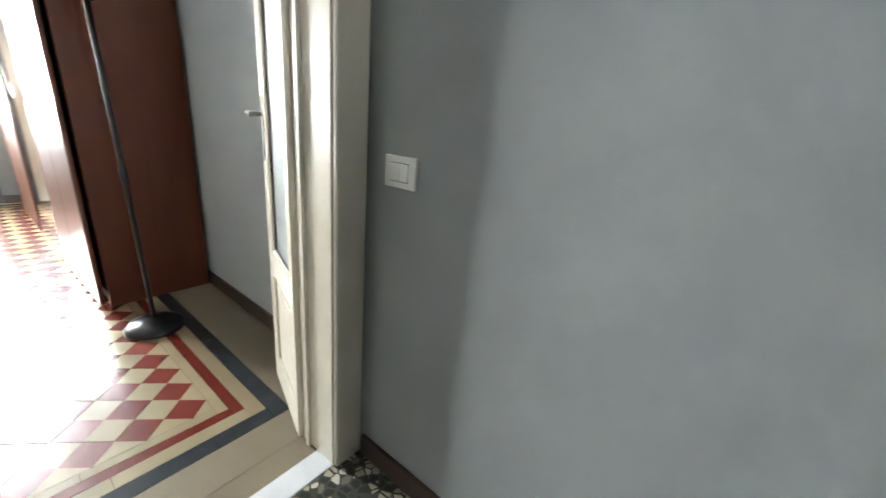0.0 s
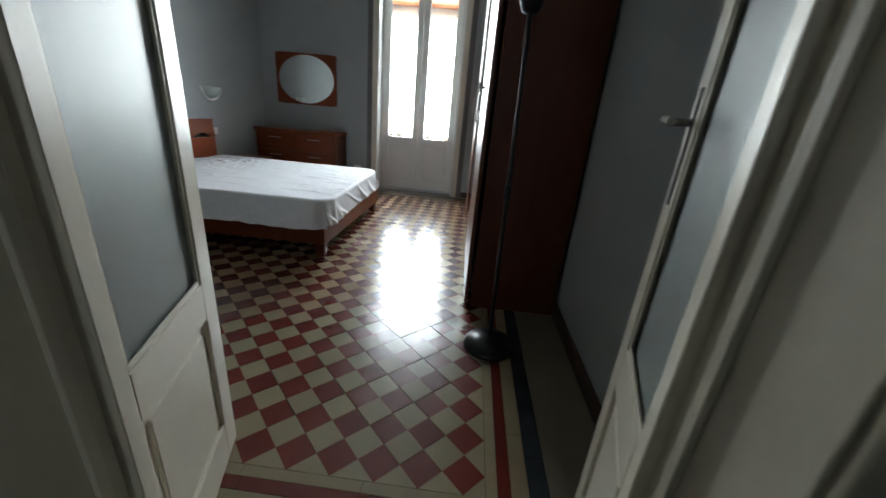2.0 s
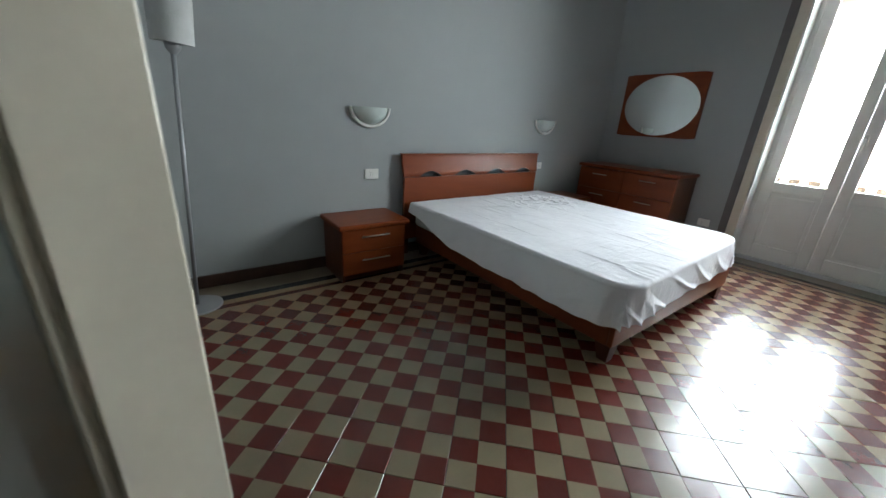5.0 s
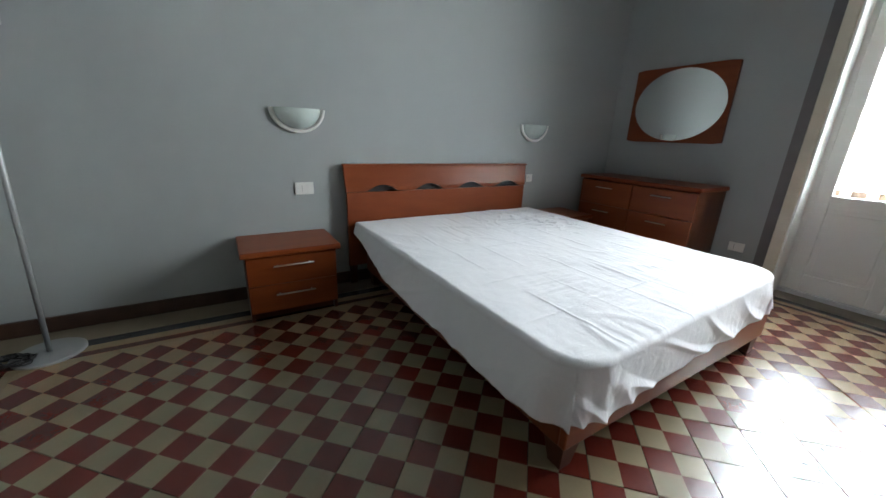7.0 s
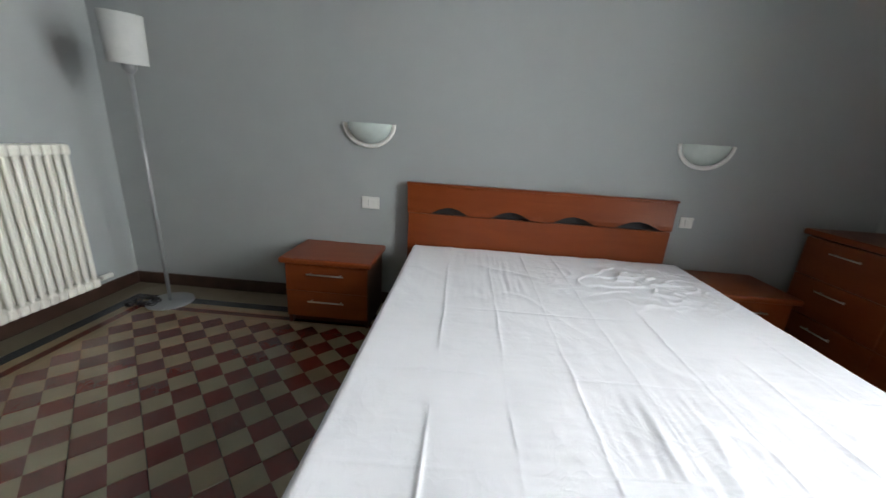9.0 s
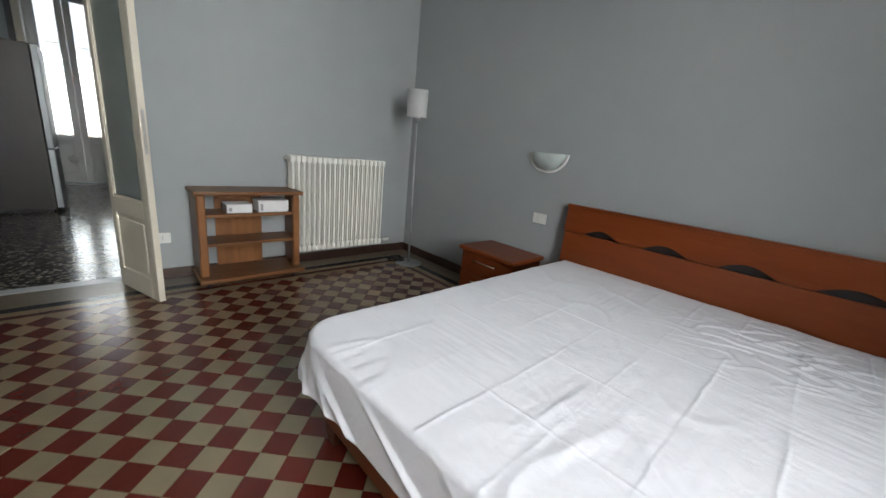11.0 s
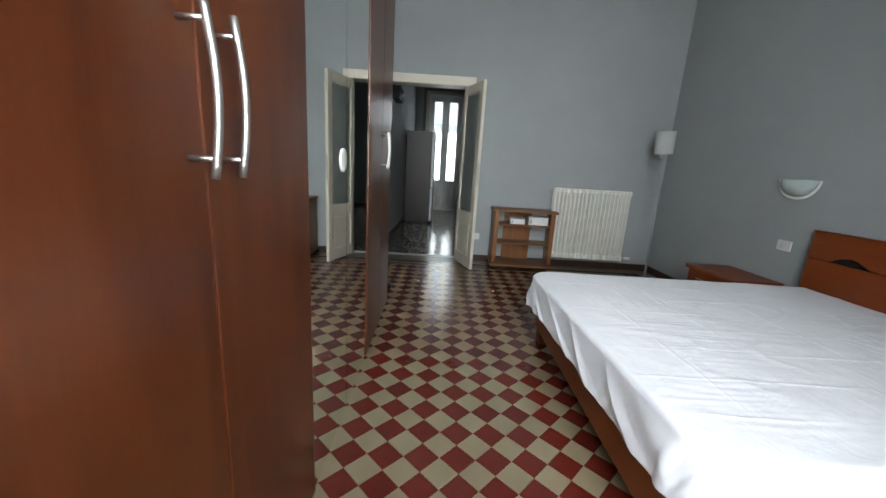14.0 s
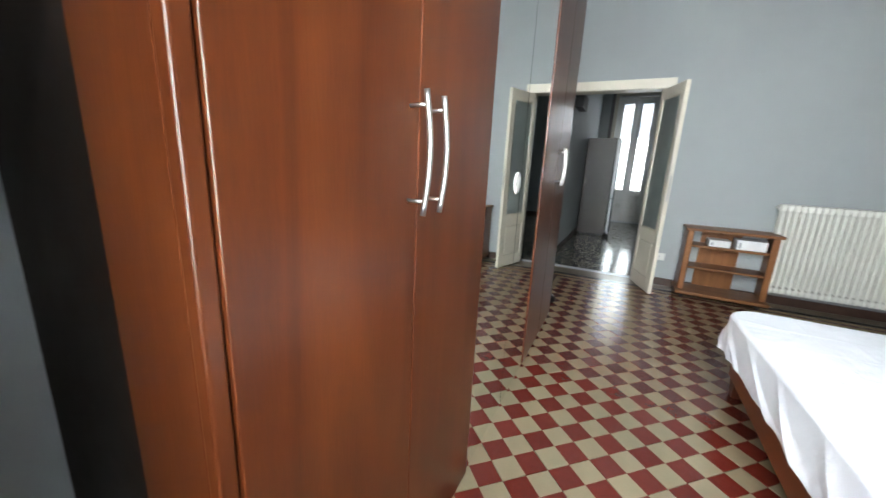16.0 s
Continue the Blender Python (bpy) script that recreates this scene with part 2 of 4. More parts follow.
def tube(points, r, bm=None, steps=10, cap=True):
    """A round bar along points."""
    own = bmesh.new()
    pts = [Vector(p) for p in points]
    rings, side = [], None
    for i, p in enumerate(pts):
        d = (pts[min(i + 1, len(pts) - 1)] - pts[max(i - 1, 0)]).normalized()
        if side is None:
            side = d.orthogonal().normalized()
        side = (side - d * side.dot(d)).normalized()
        up = d.cross(side)
        rings.append([own.verts.new(p + (side * math.cos(2 * math.pi * k / steps) + up * math.sin(2 * math.pi * k / steps)) * r) for k in range(steps)])
    for a, b in zip(rings, rings[1:]):
        for k in range(steps):
            own.faces.new((a[k], a[(k + 1) % steps], b[(k + 1) % steps], b[k]))
    if cap:
        own.faces.new(rings[0])
        own.faces.new(rings[-1])
    return own if bm is None else join(bm, own)


def prism(outline, axis, lo, hi, bm=None):
    """Extrudes a flat outline of two coordinates along the axis left over."""
    own = bmesh.new()

    def at(p, v):
        q = list(p)
        q.insert(axis, v)
        return q
    a = [own.verts.new(at(p, lo)) for p in outline]
    b = [own.verts.new(at(p, hi)) for p in outline]
    n = len(a)
    own.faces.new(a)
    own.faces.new(b[::-1])
    for i in range(n):
        own.faces.new((a[i], a[(i + 1) % n], b[(i + 1) % n], b[i]))
    return own if bm is None else join(bm, own)


def struct(name, bm, material, label, category):
    return tagged(part(name, bm, material, None), label, category, "", "structure")


# ---- the bedroom and hall shell ----
XD, XW, YH, YS, ZC = 0.03, -4.91, 0.0, 3.69, 3.28      # door wall, window wall, headboard wall, wardrobe wall, ceiling
DY0, DY1, DH = 2.475, 3.385, 2.085                        # the double doorway
WY0, WY1, WH = 1.645, 2.79, 2.78                        # the balcony door's opening
HX0, HX1, HY0, HY1 = 0.21, 5.25, 0.9, 3.50             # the hall

bm = box(XW - 0.35, XD + 0.18, -0.25, YH, -0.1, ZC)
struct("wall_north", bm, WALL, "pale grey-lilac painted plaster wall behind the bed", "wall")
bm = box(XW - 0.35, XD, YS, YS + 0.25, -0.1, ZC)
struct("wall_south", bm, WALL, "pale grey-lilac painted plaster wall behind the wardrobe", "wall")
bm = box(XD, HX0, YH, DY0 - 0.04, -0.1, ZC)
box(XD, HX0, DY1 + 0.04, YS + 0.25, -0.1, ZC, bm=bm)
box(XD, HX0, DY0 - 0.04, DY1 + 0.04, DH + 0.04, ZC, bm=bm)
struct("wall_east", bm, WALL, "pale grey painted wall with the double doorway", "wall")
bm = box(XW - 0.35, XW, YH, WY0, -0.1, ZC)
box(XW - 0.35, XW, WY1, YS, -0.1, ZC, bm=bm)
box(XW - 0.35, XW, WY0, WY1, WH, ZC, bm=bm)
struct("wall_west", bm, WALL, "pale grey-lilac wall round the balcony door", "wall")
struct("ceiling", box(XW - 0.35, HX1 + 0.3, -0.25, YS + 0.25, ZC, ZC + 0.15), CEIL, "plain white plaster ceiling", "ceiling")
bm = bmesh.new()
cove = [(0, 0), (0.11, 0), (0.075, -0.02), (0.03, -0.06), (0, -0.11)]
prism([(YH + a, ZC + b - 0.002) for a, b in cove], 0, XW, XD, bm)
prism([(YS - a, ZC + b - 0.002) for a, b in cove], 0, XW, XD, bm)
prism([(XD - a, ZC + b - 0.003) for a, b in cove], 1, YH, YS, bm)
prism([(XW + a, ZC + b - 0.003) for a, b in cove], 1, YH, YS, bm)
struct("trim", bm, CEIL, "white plaster cove along the ceiling", "cornice")
# hall
bm = box(HX0, HX1 + 0.3, HY1, HY1 + 0.3, -0.1, ZC)
struct("wall_hall_south", bm, WALL, "grey painted hall wall with a light switch", "wall")
struct("wall_hall_north", box(HX0, HX1 + 0.3, HY0 - 0.2, HY0, -0.1, ZC), WALL, "grey painted hall wall", "wall")
HW0, HW1, HWH = 2.30, 3.17, 2.94
bm = box(HX1, HX1 + 0.3, HY0, HW0, -0.1, ZC)
box(HX1, HX1 + 0.3, HW1, HY1, -0.1, ZC, bm=bm)
box(HX1, HX1 + 0.3, HW0, HW1, HWH, ZC, bm=bm)
struct("wall_hall_east", bm, WALL, "grey painted wall round the hall's balcony door", "wall")

# skirting
bm = box(XW, XD, YH, YH + 0.016, 0, 0.085, 0.003)
box(XD - 0.016, XD, YH + 0.016, DY0 - 0.1, 0, 0.085, 0.003, bm)
box(XD - 0.016, XD, DY1 + 0.1, YS, 0, 0.085, 0.003, bm)
box(XW, XD - 0.016, YS - 0.016, YS, 0, 0.085, 0.003, bm)
box(XW, XW + 0.016, YH + 0.016, WY0 - 0.147, 0, 0.085, 0.003, bm)
box(XW, XW + 0.016, WY1 + 0.147, YS - 0.016, 0, 0.085, 0.003, bm)
struct("baseboard", bm, SKIRT, "dark brown glazed skirting along the bedroom walls", "skirting")
bm = box(HX0 + 0.03, HX1, HY1 - 0.016, HY1, 0, 0.085, 0.003)
box(HX1 - 0.016, HX1, HY0, HW0 - 0.147, 0, 0.085, 0.003, bm)
box(HX0, HX0 + 0.016, HY0, DY0 - 0.14, 0, 0.085, 0.003, bm)
struct("baseboard_hall", bm, SKIRT, "dark brown skirting along the hall walls", "skirting")

# hall floor: polished terrazzo
TERR = bpy.data.materials.new("terrazzo")
TERR.use_nodes = True
n, l = TERR.node_tree.nodes, TERR.node_tree.links
b = n["Principled BSDF"]
tc = n.new("ShaderNodeTexCoord")
vor = n.new("ShaderNodeTexVoronoi")
vor.inputs["Scale"].default_value = 34
l.new(tc.outputs["Object"], vor.inputs["Vector"])
edge = n.new("ShaderNodeTexVoronoi")
edge.feature = 'DISTANCE_TO_EDGE'
edge.inputs["Scale"].default_value = 34
l.new(tc.outputs["Object"], edge.inputs["Vector"])
pick = n.new("ShaderNodeValToRGB")
pick.color_ramp.interpolation = 'CONSTANT'
e = pick.color_ramp.elements
e[0].color = (0.03, 0.032, 0.028, 1)
e[1].position, e[1].color = 0.45, (0.34, 0.31, 0.24, 1)
e2 = e.new(0.7)
e2.color = (0.13, 0.125, 0.1, 1)
e3 = e.new(0.85)
e3.color = (0.5, 0.47, 0.4, 1)
sep = n.new("ShaderNodeSeparateColor")
l.new(vor.outputs["Color"], sep.inputs[0])
l.new(sep.outputs[0], pick.inputs[0])
mask = n.new("ShaderNodeMath")
mask.operation = 'GREATER_THAN'
mask.inputs[1].default_value = 0.09
l.new(edge.outputs["Distance"], mask.inputs[0])
mixc = n.new("ShaderNodeMix")
mixc.data_type = 'RGBA'
mixc.inputs[6].default_value = (0.05, 0.052, 0.045, 1)
l.new(mask.outputs[0], mixc.inputs[0])
l.new(pick.outputs[0], mixc.inputs[7])
l.new(mixc.outputs[2], b.inputs["Base Color"])
b.inputs["Roughness"].default_value = 0.16
struct("floor_hall", box(HX0, HX1 + 0.3, HY0, HY1, -0.1, 0), TERR, "polished dark terrazzo floor with cream chips", "floor")
struct("threshold", box(0.115, HX0, DY0 - 0.04, DY1 + 0.04, -0.08, 0.002, 0.002), MARBLE, "worn white marble door threshold", "threshold")

# ---- bedroom floor ----
floor = struct("floor", box(XW - 0.35, 0.115, YH, YS, -0.1, -0.006), GROUT, "cement tile floor, red and cream diamonds in a black border", "floor")
FX0, FX1, FY0, FY1 = -4.6375, -0.36, 0.4135, 3.216        # the chequered field
bands = [(0.0, 0.04, TCREAM), (0.04, 0.085, RED), (0.085, 0.145, TCREAM), (0.145, 0.215, TBLACK)]


def ring_pieces(a, b, material, name, step):
    """A band of border tiles round the field, from a to b outside it."""
    g = 0.0009
    sides = [(FX0 - b, FX1 + b, FY1 + a, FY1 + b, 0), (FX0 - b, FX1 + b, FY0 - b, FY0 - a, 0),
             (FX1 + a, FX1 + b, FY0 - a, FY1 + a, 1), (FX0 - b, FX0 - a, FY0 - a, FY1 + a, 1)]
    for x0, x1, y0, y1, ax in sides:
        lo, hi = (x0, x1) if ax == 0 else (y0, y1)
        k = max(1, round((hi - lo) / step))
        for i in range(k):
            p, q = lo + (hi - lo) * i / k + g, lo + (hi - lo) * (i + 1) / k - g
            dz = random.uniform(-0.0005, 0.0005)
            c = (p, q, y0 + g, y1 - g) if ax == 0 else (x0 + g, x1 - g, p, q)
            yield box(*c, -0.006, dz)


def add_bands():
    for a, b, m in bands:
        name = "border_tile"
        for piece in ring_pieces(a, b, m, name, 0.4 if m is not TBLACK else 0.2):
            part(name, piece, m, floor)
    g = 0.001
    ox0, ox1, oy0, oy1 = FX0 - 0.215, FX1 + 0.215, FY0 - 0.215, FY1 + 0.215
    for x0, x1, y0, y1 in ((ox0, ox1, oy1, YS - 0.016), (ox0, ox1, YH + 0.016, oy0), (ox1, XD - 0.016, YH + 0.016, YS - 0.016),
                           (XW + 0.016, ox0, YH + 0.016, YS - 0.016), (XD - 0.016, 0.115, DY0 - 0.03, DY1 + 0.03), (XW - 0.2, XW + 0.016, WY0, WY1)):
        part("plain_strip", box(x0 + g, x1 - g, y0 + g, y1 - g, -0.006, -0.0005), TTAN, floor, "plain greenish-tan strip tile")


CHK = 0.1043                                              # one check of a 2 x 2 tile
OX, OY = -0.434, 3.216                                 # a corner of the pattern
D1, D2 = Vector((-math.sqrt(0.5), -math.sqrt(0.5))), Vector((-math.sqrt(0.5), math.sqrt(0.5)))
PH1, PH2 = 0, 0


def clip(poly, x0, x1, y0, y1):
    for ax, lim, sign in ((0, x0, 1), (0, x1, -1), (1, y0, 1), (1, y1, -1)):
        out = []
        for i, p in enumerate(poly):
            q = poly[(i + 1) % len(poly)]
            pi, qi = (p[ax] - lim) * sign >= 0, (q[ax] - lim) * sign >= 0
            if pi:
                out.append(p)
            if pi != qi:
                s = (lim - p[ax]) / (q[ax] - p[ax])
                out.append(tuple(p[k] + s * (q[k] - p[k]) for k in (0, 1)))
        poly = out
        if not poly:
            break
    return poly


def tile_mesh():
    """One 20 cm tile of four checks, its middle at the origin, lying diagonally."""
    bm = bmesh.new()
    c, g, e = CHK, 0.0010, 0.0014
    R = Matrix.Rotation(radians(45), 3, 'Z')
    grid = [-c + g + e, 0, c - g - e]
    top = [[bm.verts.new(R @ Vector((x, y, 0))) for y in grid] for x in grid]
    for i in (0, 1):
        for j in (0, 1):
            f = bm.faces.new((top[i][j], top[i + 1][j], top[i + 1][j + 1], top[i][j + 1]))
            f.material_index = (i + j) % 2
    loop = [top[0][0], top[1][0], top[2][0], top[2][1], top[2][2], top[1][2], top[0][2], top[0][1]]
    idx = [0, 1, 1, 0, 0, 1, 1, 0]
    low = [bm.verts.new((v.co.x * (c - g) / (c - g - e), v.co.y * (c - g) / (c - g - e), -0.0012)) for v in loop]
    base = [bm.verts.new((v.co.x, v.co.y, -0.006)) for v in low]
    for a, b in ((loop, low), (low, base)):
        for i in range(8):
            f = bm.faces.new((a[i], b[i], b[(i + 1) % 8], a[(i + 1) % 8]))
            f.material_index = idx[i]
    bmesh.ops.recalc_face_normals(bm, faces=bm.faces)
    me = bpy.data.meshes.new("tile")
    bm.to_mesh(me)
    bm.free()
    me.materials.append(RED)
    me.materials.append(TCREAM)
    return me


def add_tiles():
    me = tile_mesh()
    rest_v, rest_f, rest_m, count = [], [], [], 0
    for i in range(-40, 60):
        for j in range(-60, 60):
            u, v = 2 * i + PH1, 2 * j + PH2
            mid = Vector((OX, OY)) + D1 * CHK * (u + 1) + D2 * CHK * (v + 1)
            r = CHK * math.sqrt(2)
            if mid.x < FX0 - r or mid.x > FX1 + r or mid.y < FY0 - r or mid.y > FY1 + r:
                continue
            inside = FX0 + r - 0.001 < mid.x < FX1 - r + 0.001 and FY0 + r - 0.001 < mid.y < FY1 - r + 0.001
            hidden = mid.y > 3.2 and mid.x < -1.7 or (mid.y < 1.55 and -3.5 < mid.x < -2.3)
            if inside and not hidden and count < 300:
                ob = new("tile", me)
                ob.parent = floor
                ob.location = (mid.x, mid.y, random.uniform(-0.0010, 0.0008))
                ob.rotation_euler = (random.uniform(-0.003, 0.003), random.uniform(-0.003, 0.003), 0)
                count += 1
                continue
            for a in (0, 1):
                for b in (0, 1):
                    o = Vector((OX, OY)) + D1 * CHK * (u + a) + D2 * CHK * (v + b)
                    g = 0.0005
                    poly = [tuple(o + D1 * CHK * p + D2 * CHK * q) for p, q in ((g, g), (1 - g, g), (1 - g, 1 - g), (g, 1 - g))]
                    poly = clip(poly, FX0 + 0.001, FX1 - 0.001, FY0 + 0.001, FY1 - 0.001)
                    if len(poly) < 3:
                        continue
                    s = len(rest_v)
                    rest_v += [(x, y, 0.0) for x, y in poly] + [(x, y, -0.006) for x, y in poly]
                    k = len(poly)
                    red = (a + b + 1) % 2
                    rest_f.append(tuple(range(s + k - 1, s - 1, -1)))
                    rest_m.append(0 if red == 0 else 1)
                    for t in range(k):
                        rest_f.append((s + t, s + (t + 1) % k, s + k + (t + 1) % k, s + k + t))
                        rest_m.append(0 if red == 0 else 1)
    m2 = bpy.data.meshes.new("cut_tiles")
    m2.from_pydata(rest_v, [], rest_f)
    m2.materials.append(RED)
    m2.materials.append(TCREAM)
    m2.polygons.foreach_set("material_index", rest_m)
    m2.validate()
    ob = new("cut_tiles", m2)
    ob.parent = floor
    tagged(ob, kind="stuff")


# ---- doorway ----
door = thing("door_1", (0.1, DY0, 0), "cream painted double door with frosted panes, both leaves open", "door", kind="structure")
bm = box(XD - 0.012, HX0 - 0.001, DY0 - 0.04, DY0, 0, DH, 0.003)
box(XD - 0.012, HX0 - 0.001, DY1, DY1 + 0.04, 0, DH, 0.003, bm)
box(XD - 0.012, HX0 - 0.001, DY0 - 0.04, DY1 + 0.04, DH, DH + 0.04, 0.003, bm)
box(XD + 0.03, XD + 0.05, DY0, DY0 + 0.012, 0, DH, 0.002, bm)
box(XD + 0.03, XD + 0.05, DY1 - 0.012, DY1, 0, DH, 0.002, bm)
part("door_lining", bm, CREAM, door)
for x0, x1, nm in ((XD - 0.022, XD - 0.002, "casing"), (HX0 + 0.0, HX0 + 0.018, "casing")):
    bm = box(x0, x1, DY0 - 0.10, DY0 - 0.003, 0, DH + 0.003, 0.006)
    box(x0, x1, DY1 + 0.003, DY1 + 0.11, 0, DH + 0.003, 0.006, bm)
    box(x0, x1, DY0 - 0.10, DY1 + 0.11, DH + 0.003, DH + 0.10, 0.006, bm)
    part(nm, bm, CREAM, door)


def door_leaf(hinge, deg, w, flip, handle):
    """A leaf with a tall frosted pane over a fielded panel, hung at hinge and swung to deg."""
    h, t, st, sh = 2.055, 0.036, 0.085, 0.05
    m = Matrix.Translation((hinge[0], hinge[1], 0.012)) @ Matrix.Rotation(radians(deg), 4, 'Z')

    def put(bm):
        bmesh.ops.transform(bm, matrix=m, verts=bm.verts)
        return bm
    bm = box(0, sh, -t / 2, t / 2, 0, h, 0.003)
    box(w - st, w, -t / 2, t / 2, 0, h, 0.003, bm)
    for z0, z1 in ((0, 0.14), (0.53, 0.64), (h - 0.10, h)):
        box(sh, w - st, -t / 2, t / 2, z0, z1, 0.003, bm)
    leaf = part("door_leaf", put(bm), CREAM, door)
    bm = bmesh.new()
    for s in (-1, 1):
        y0, y1 = sorted((s * t / 2 * 0.55, s * (t / 2 - 0.004)))
        for a in ((sh - 0.001, sh + 0.012, 0.64, h - 0.10), (w - st - 0.012, w - st + 0.001, 0.64, h - 0.10)):
            box(a[0], a[1], y0, y1, a[2], a[3], 0.003, bm)
        for a in ((sh, w - st, 0.639, 0.655), (sh, w - st, h - 0.115, h - 0.099)):
            box(a[0], a[1], y0, y1, a[2], a[3], 0.003, bm)
    part("glazing_bead", put(bm), CREAM, leaf)
    bm = box(sh - 0.002, w - st + 0.002, -0.006, 0.006, 0.135, 0.535)
    box(sh + 0.03, w - st - 0.03, -0.013, 0.013, 0.17, 0.50, 0.006, bm)
    part("panel", put(bm), CREAM, leaf)
    part("pane", put(box(sh - 0.002, w - st + 0.002, -0.002, 0.002, 0.641, h - 0.1)), FROST, leaf, "frosted glass pane")
    bm = bmesh.new()
    for z in (0.25, 1.0, 1.75):
        tube([(-0.006, flip * t / 2, z - 0.05), (-0.006, flip * t / 2, z + 0.05)], 0.008, bm)
    part("hinge", put(bm), CREAM, leaf)
    if handle:
        bm = box(w - 0.06, w - 0.03, -t / 2 - 0.004, -t / 2, 0.99, 1.22, 0.0015)
        box(w - 0.06, w - 0.03, t / 2, t / 2 + 0.004, 0.99, 1.22, 0.0015, bm)
        part("handle_plate", put(bm), AGED, leaf, "worn nickel plate")
        bm = tube([(w - 0.045, -t / 2, 1.155), (w - 0.045, -t / 2 - 0.045, 1.155)], 0.008)
        tube([(w - 0.045, -t / 2 - 0.045, 1.155), (w - 0.07, -t / 2 - 0.052, 1.157), (w - 0.145, -t / 2 - 0.05, 1.152)], 0.0085, bm)
        tube([(w - 0.045, t / 2, 1.155), (w - 0.045, t / 2 + 0.045, 1.155)], 0.008, bm)
        tube([(w - 0.045, t / 2 + 0.045, 1.155), (w - 0.07, t / 2 + 0.052, 1.157), (w - 0.145, t / 2 + 0.05, 1.152)], 0.0085, bm)
        part("lever_handle", put(bm), AGED, leaf, "nickel lever handle")
    else:
        part("bolt_plate", put(box(w - 0.0005, w + 0.001, -0.008, 0.008, 0.95, 1.2)), STEEL, leaf)


door_leaf((0.03, 2.480), 199.7, 0.505, 1, False)
door_leaf((0.03, DY1 - 0.003), 162, 0.43, -1, True)

# ---- balcony doors ----


def balcony_door(name, xin, out, y0, y1, top, label, sill):
    """Two glazed leaves over panels in a deep reveal; out is +1 or -1, the way to the street."""
    w = thing(name, (xin, (y0 + y1) / 2, 0), label, "balcony door", kind="structure")
    xp = xin + out * 0.17
    a, c = sorted((xp, xp + out * 0.06))
    bm = box(a, c, y0, y0 + 0.045, 0, top, 0.004)
    box(a, c, y1 - 0.045, y1, 0, top, 0.004, bm)
    box(a, c, y0 + 0.045, y1 - 0.045, top - 0.05, top, 0.004, bm)
    part("window_frame", bm, WHITE, w)
    lx0, lx1 = sorted((xin - out * 0.015, xp))
    bm = box(lx0, lx1, y0, y0 + 0.012, 0, top, 0.002)
    box(lx0, lx1, y1 - 0.012, y1, 0, top, 0.002, bm)
    box(lx0, lx1, y0 + 0.012, y1 - 0.012, top - 0.012, top, 0.002, bm)
    part("reveal_lining", bm, WHITE, w)
    cx0, cx1 = sorted((xin - out * 0.022, xin))
    bm = box(cx0, cx1, y0 - 0.075, y0 - 0.001, 0, top + 0.07, 0.006)
    box(cx0, cx1, y1 + 0.001, y1 + 0.075, 0, top + 0.07, 0.006, bm)
    box(cx0, cx1, y0 - 0.001, y1 + 0.001, top + 0.001, top + 0.07, 0.006, bm)
    part("casing", bm, CREAM, w)
    # added dark strip round the casing, standing in for the shade at its side
    ex0, ex1 = sorted((xin - out * 0.008, xin + out * 0.002))
    bm = box(ex0, ex1, y0 - 0.145, y0 - 0.0755, 0, top + 0.14)
    box(ex0, ex1, y1 + 0.0755, y1 + 0.145, 0, top + 0.14, bm=bm)
    box(ex0, ex1, y0 - 0.0755, y1 + 0.0755, top + 0.0705, top + 0.14, bm=bm)
    part("casing_shade_band", bm, CASING_SHADE, w, "dark grey band standing in for shade beside the casing")
    mid = (y0 + y1) / 2
    for s, e in ((y0 + 0.047, mid - 0.002), (mid + 0.002, y1 - 0.047)):
        st = 0.085
        ax0, ax1 = sorted((xp - out * 0.008, xp + out * 0.045))
        bm = box(ax0, ax1, s, s + st, 0.035, top - 0.052, 0.005)
        box(ax0, ax1, e - st, e, 0.035, top - 0.052, 0.005, bm)
        for z0, z1 in ((0.035, 0.17), (0.69, 0.787), (top - 0.15, top - 0.052)):
            box(ax0, ax1, s + st, e - st, z0, z1, 0.005, bm)
        leaf = part("casement", bm, WHITE, w)
        px0, px1 = sorted((xp + out * 0.012, xp + out * 0.03))
        bm = box(px0, px1, s + st - 0.003, e - st + 0.003, 0.165, 0.695)
        bx0, bx1 = sorted((xp + out * 0.004, xp + out * 0.036))
        box(bx0, bx1, s + st + 0.03, e - st - 0.03, 0.2, 0.66, 0.005, bm)
        part("panel", bm, WHITE, leaf)
        gx0, gx1 = sorted((xp + out * 0.018, xp + out * 0.022))
        pane = part("pane", box(gx0, gx1, s + st - 0.003, e - st + 0.003, 0.785, top - 0.148), PANE, leaf, "clear glass pane")
        pane.visible_shadow = False
    kx0, kx1 = sorted((xp - out * 0.02, xp - out * 0.008))
    bm = box(kx0, kx1, mid + 0.005, mid + 0.035, 1.12, 1.25, 0.004)
    tube([(xp - out * 0.02, mid + 0.02, 1.21), (xp - out * 0.055, mid + 0.02, 1.21), (xp - out * 0.06, mid + 0.02, 1.11)], 0.008, bm)
    part("handle", bm, PLASTIC, w, "white lever handle")
    sx0, sx1 = sorted((xp + out * 0.1, xp - out * 0.03))
    part("window_sill", box(sx0, sx1, y0, y1, -0.05, 0.032, 0.004), MARBLE, w)
    return w


balcony_door("window_1", XW, -1, WY0, WY1, WH, "white French balcony door, closed, glazed above low panels", True)
balcony_door("window_2", HX1, 1, HW0, HW1, HWH, "white French balcony door at the hall's end, closed", True)

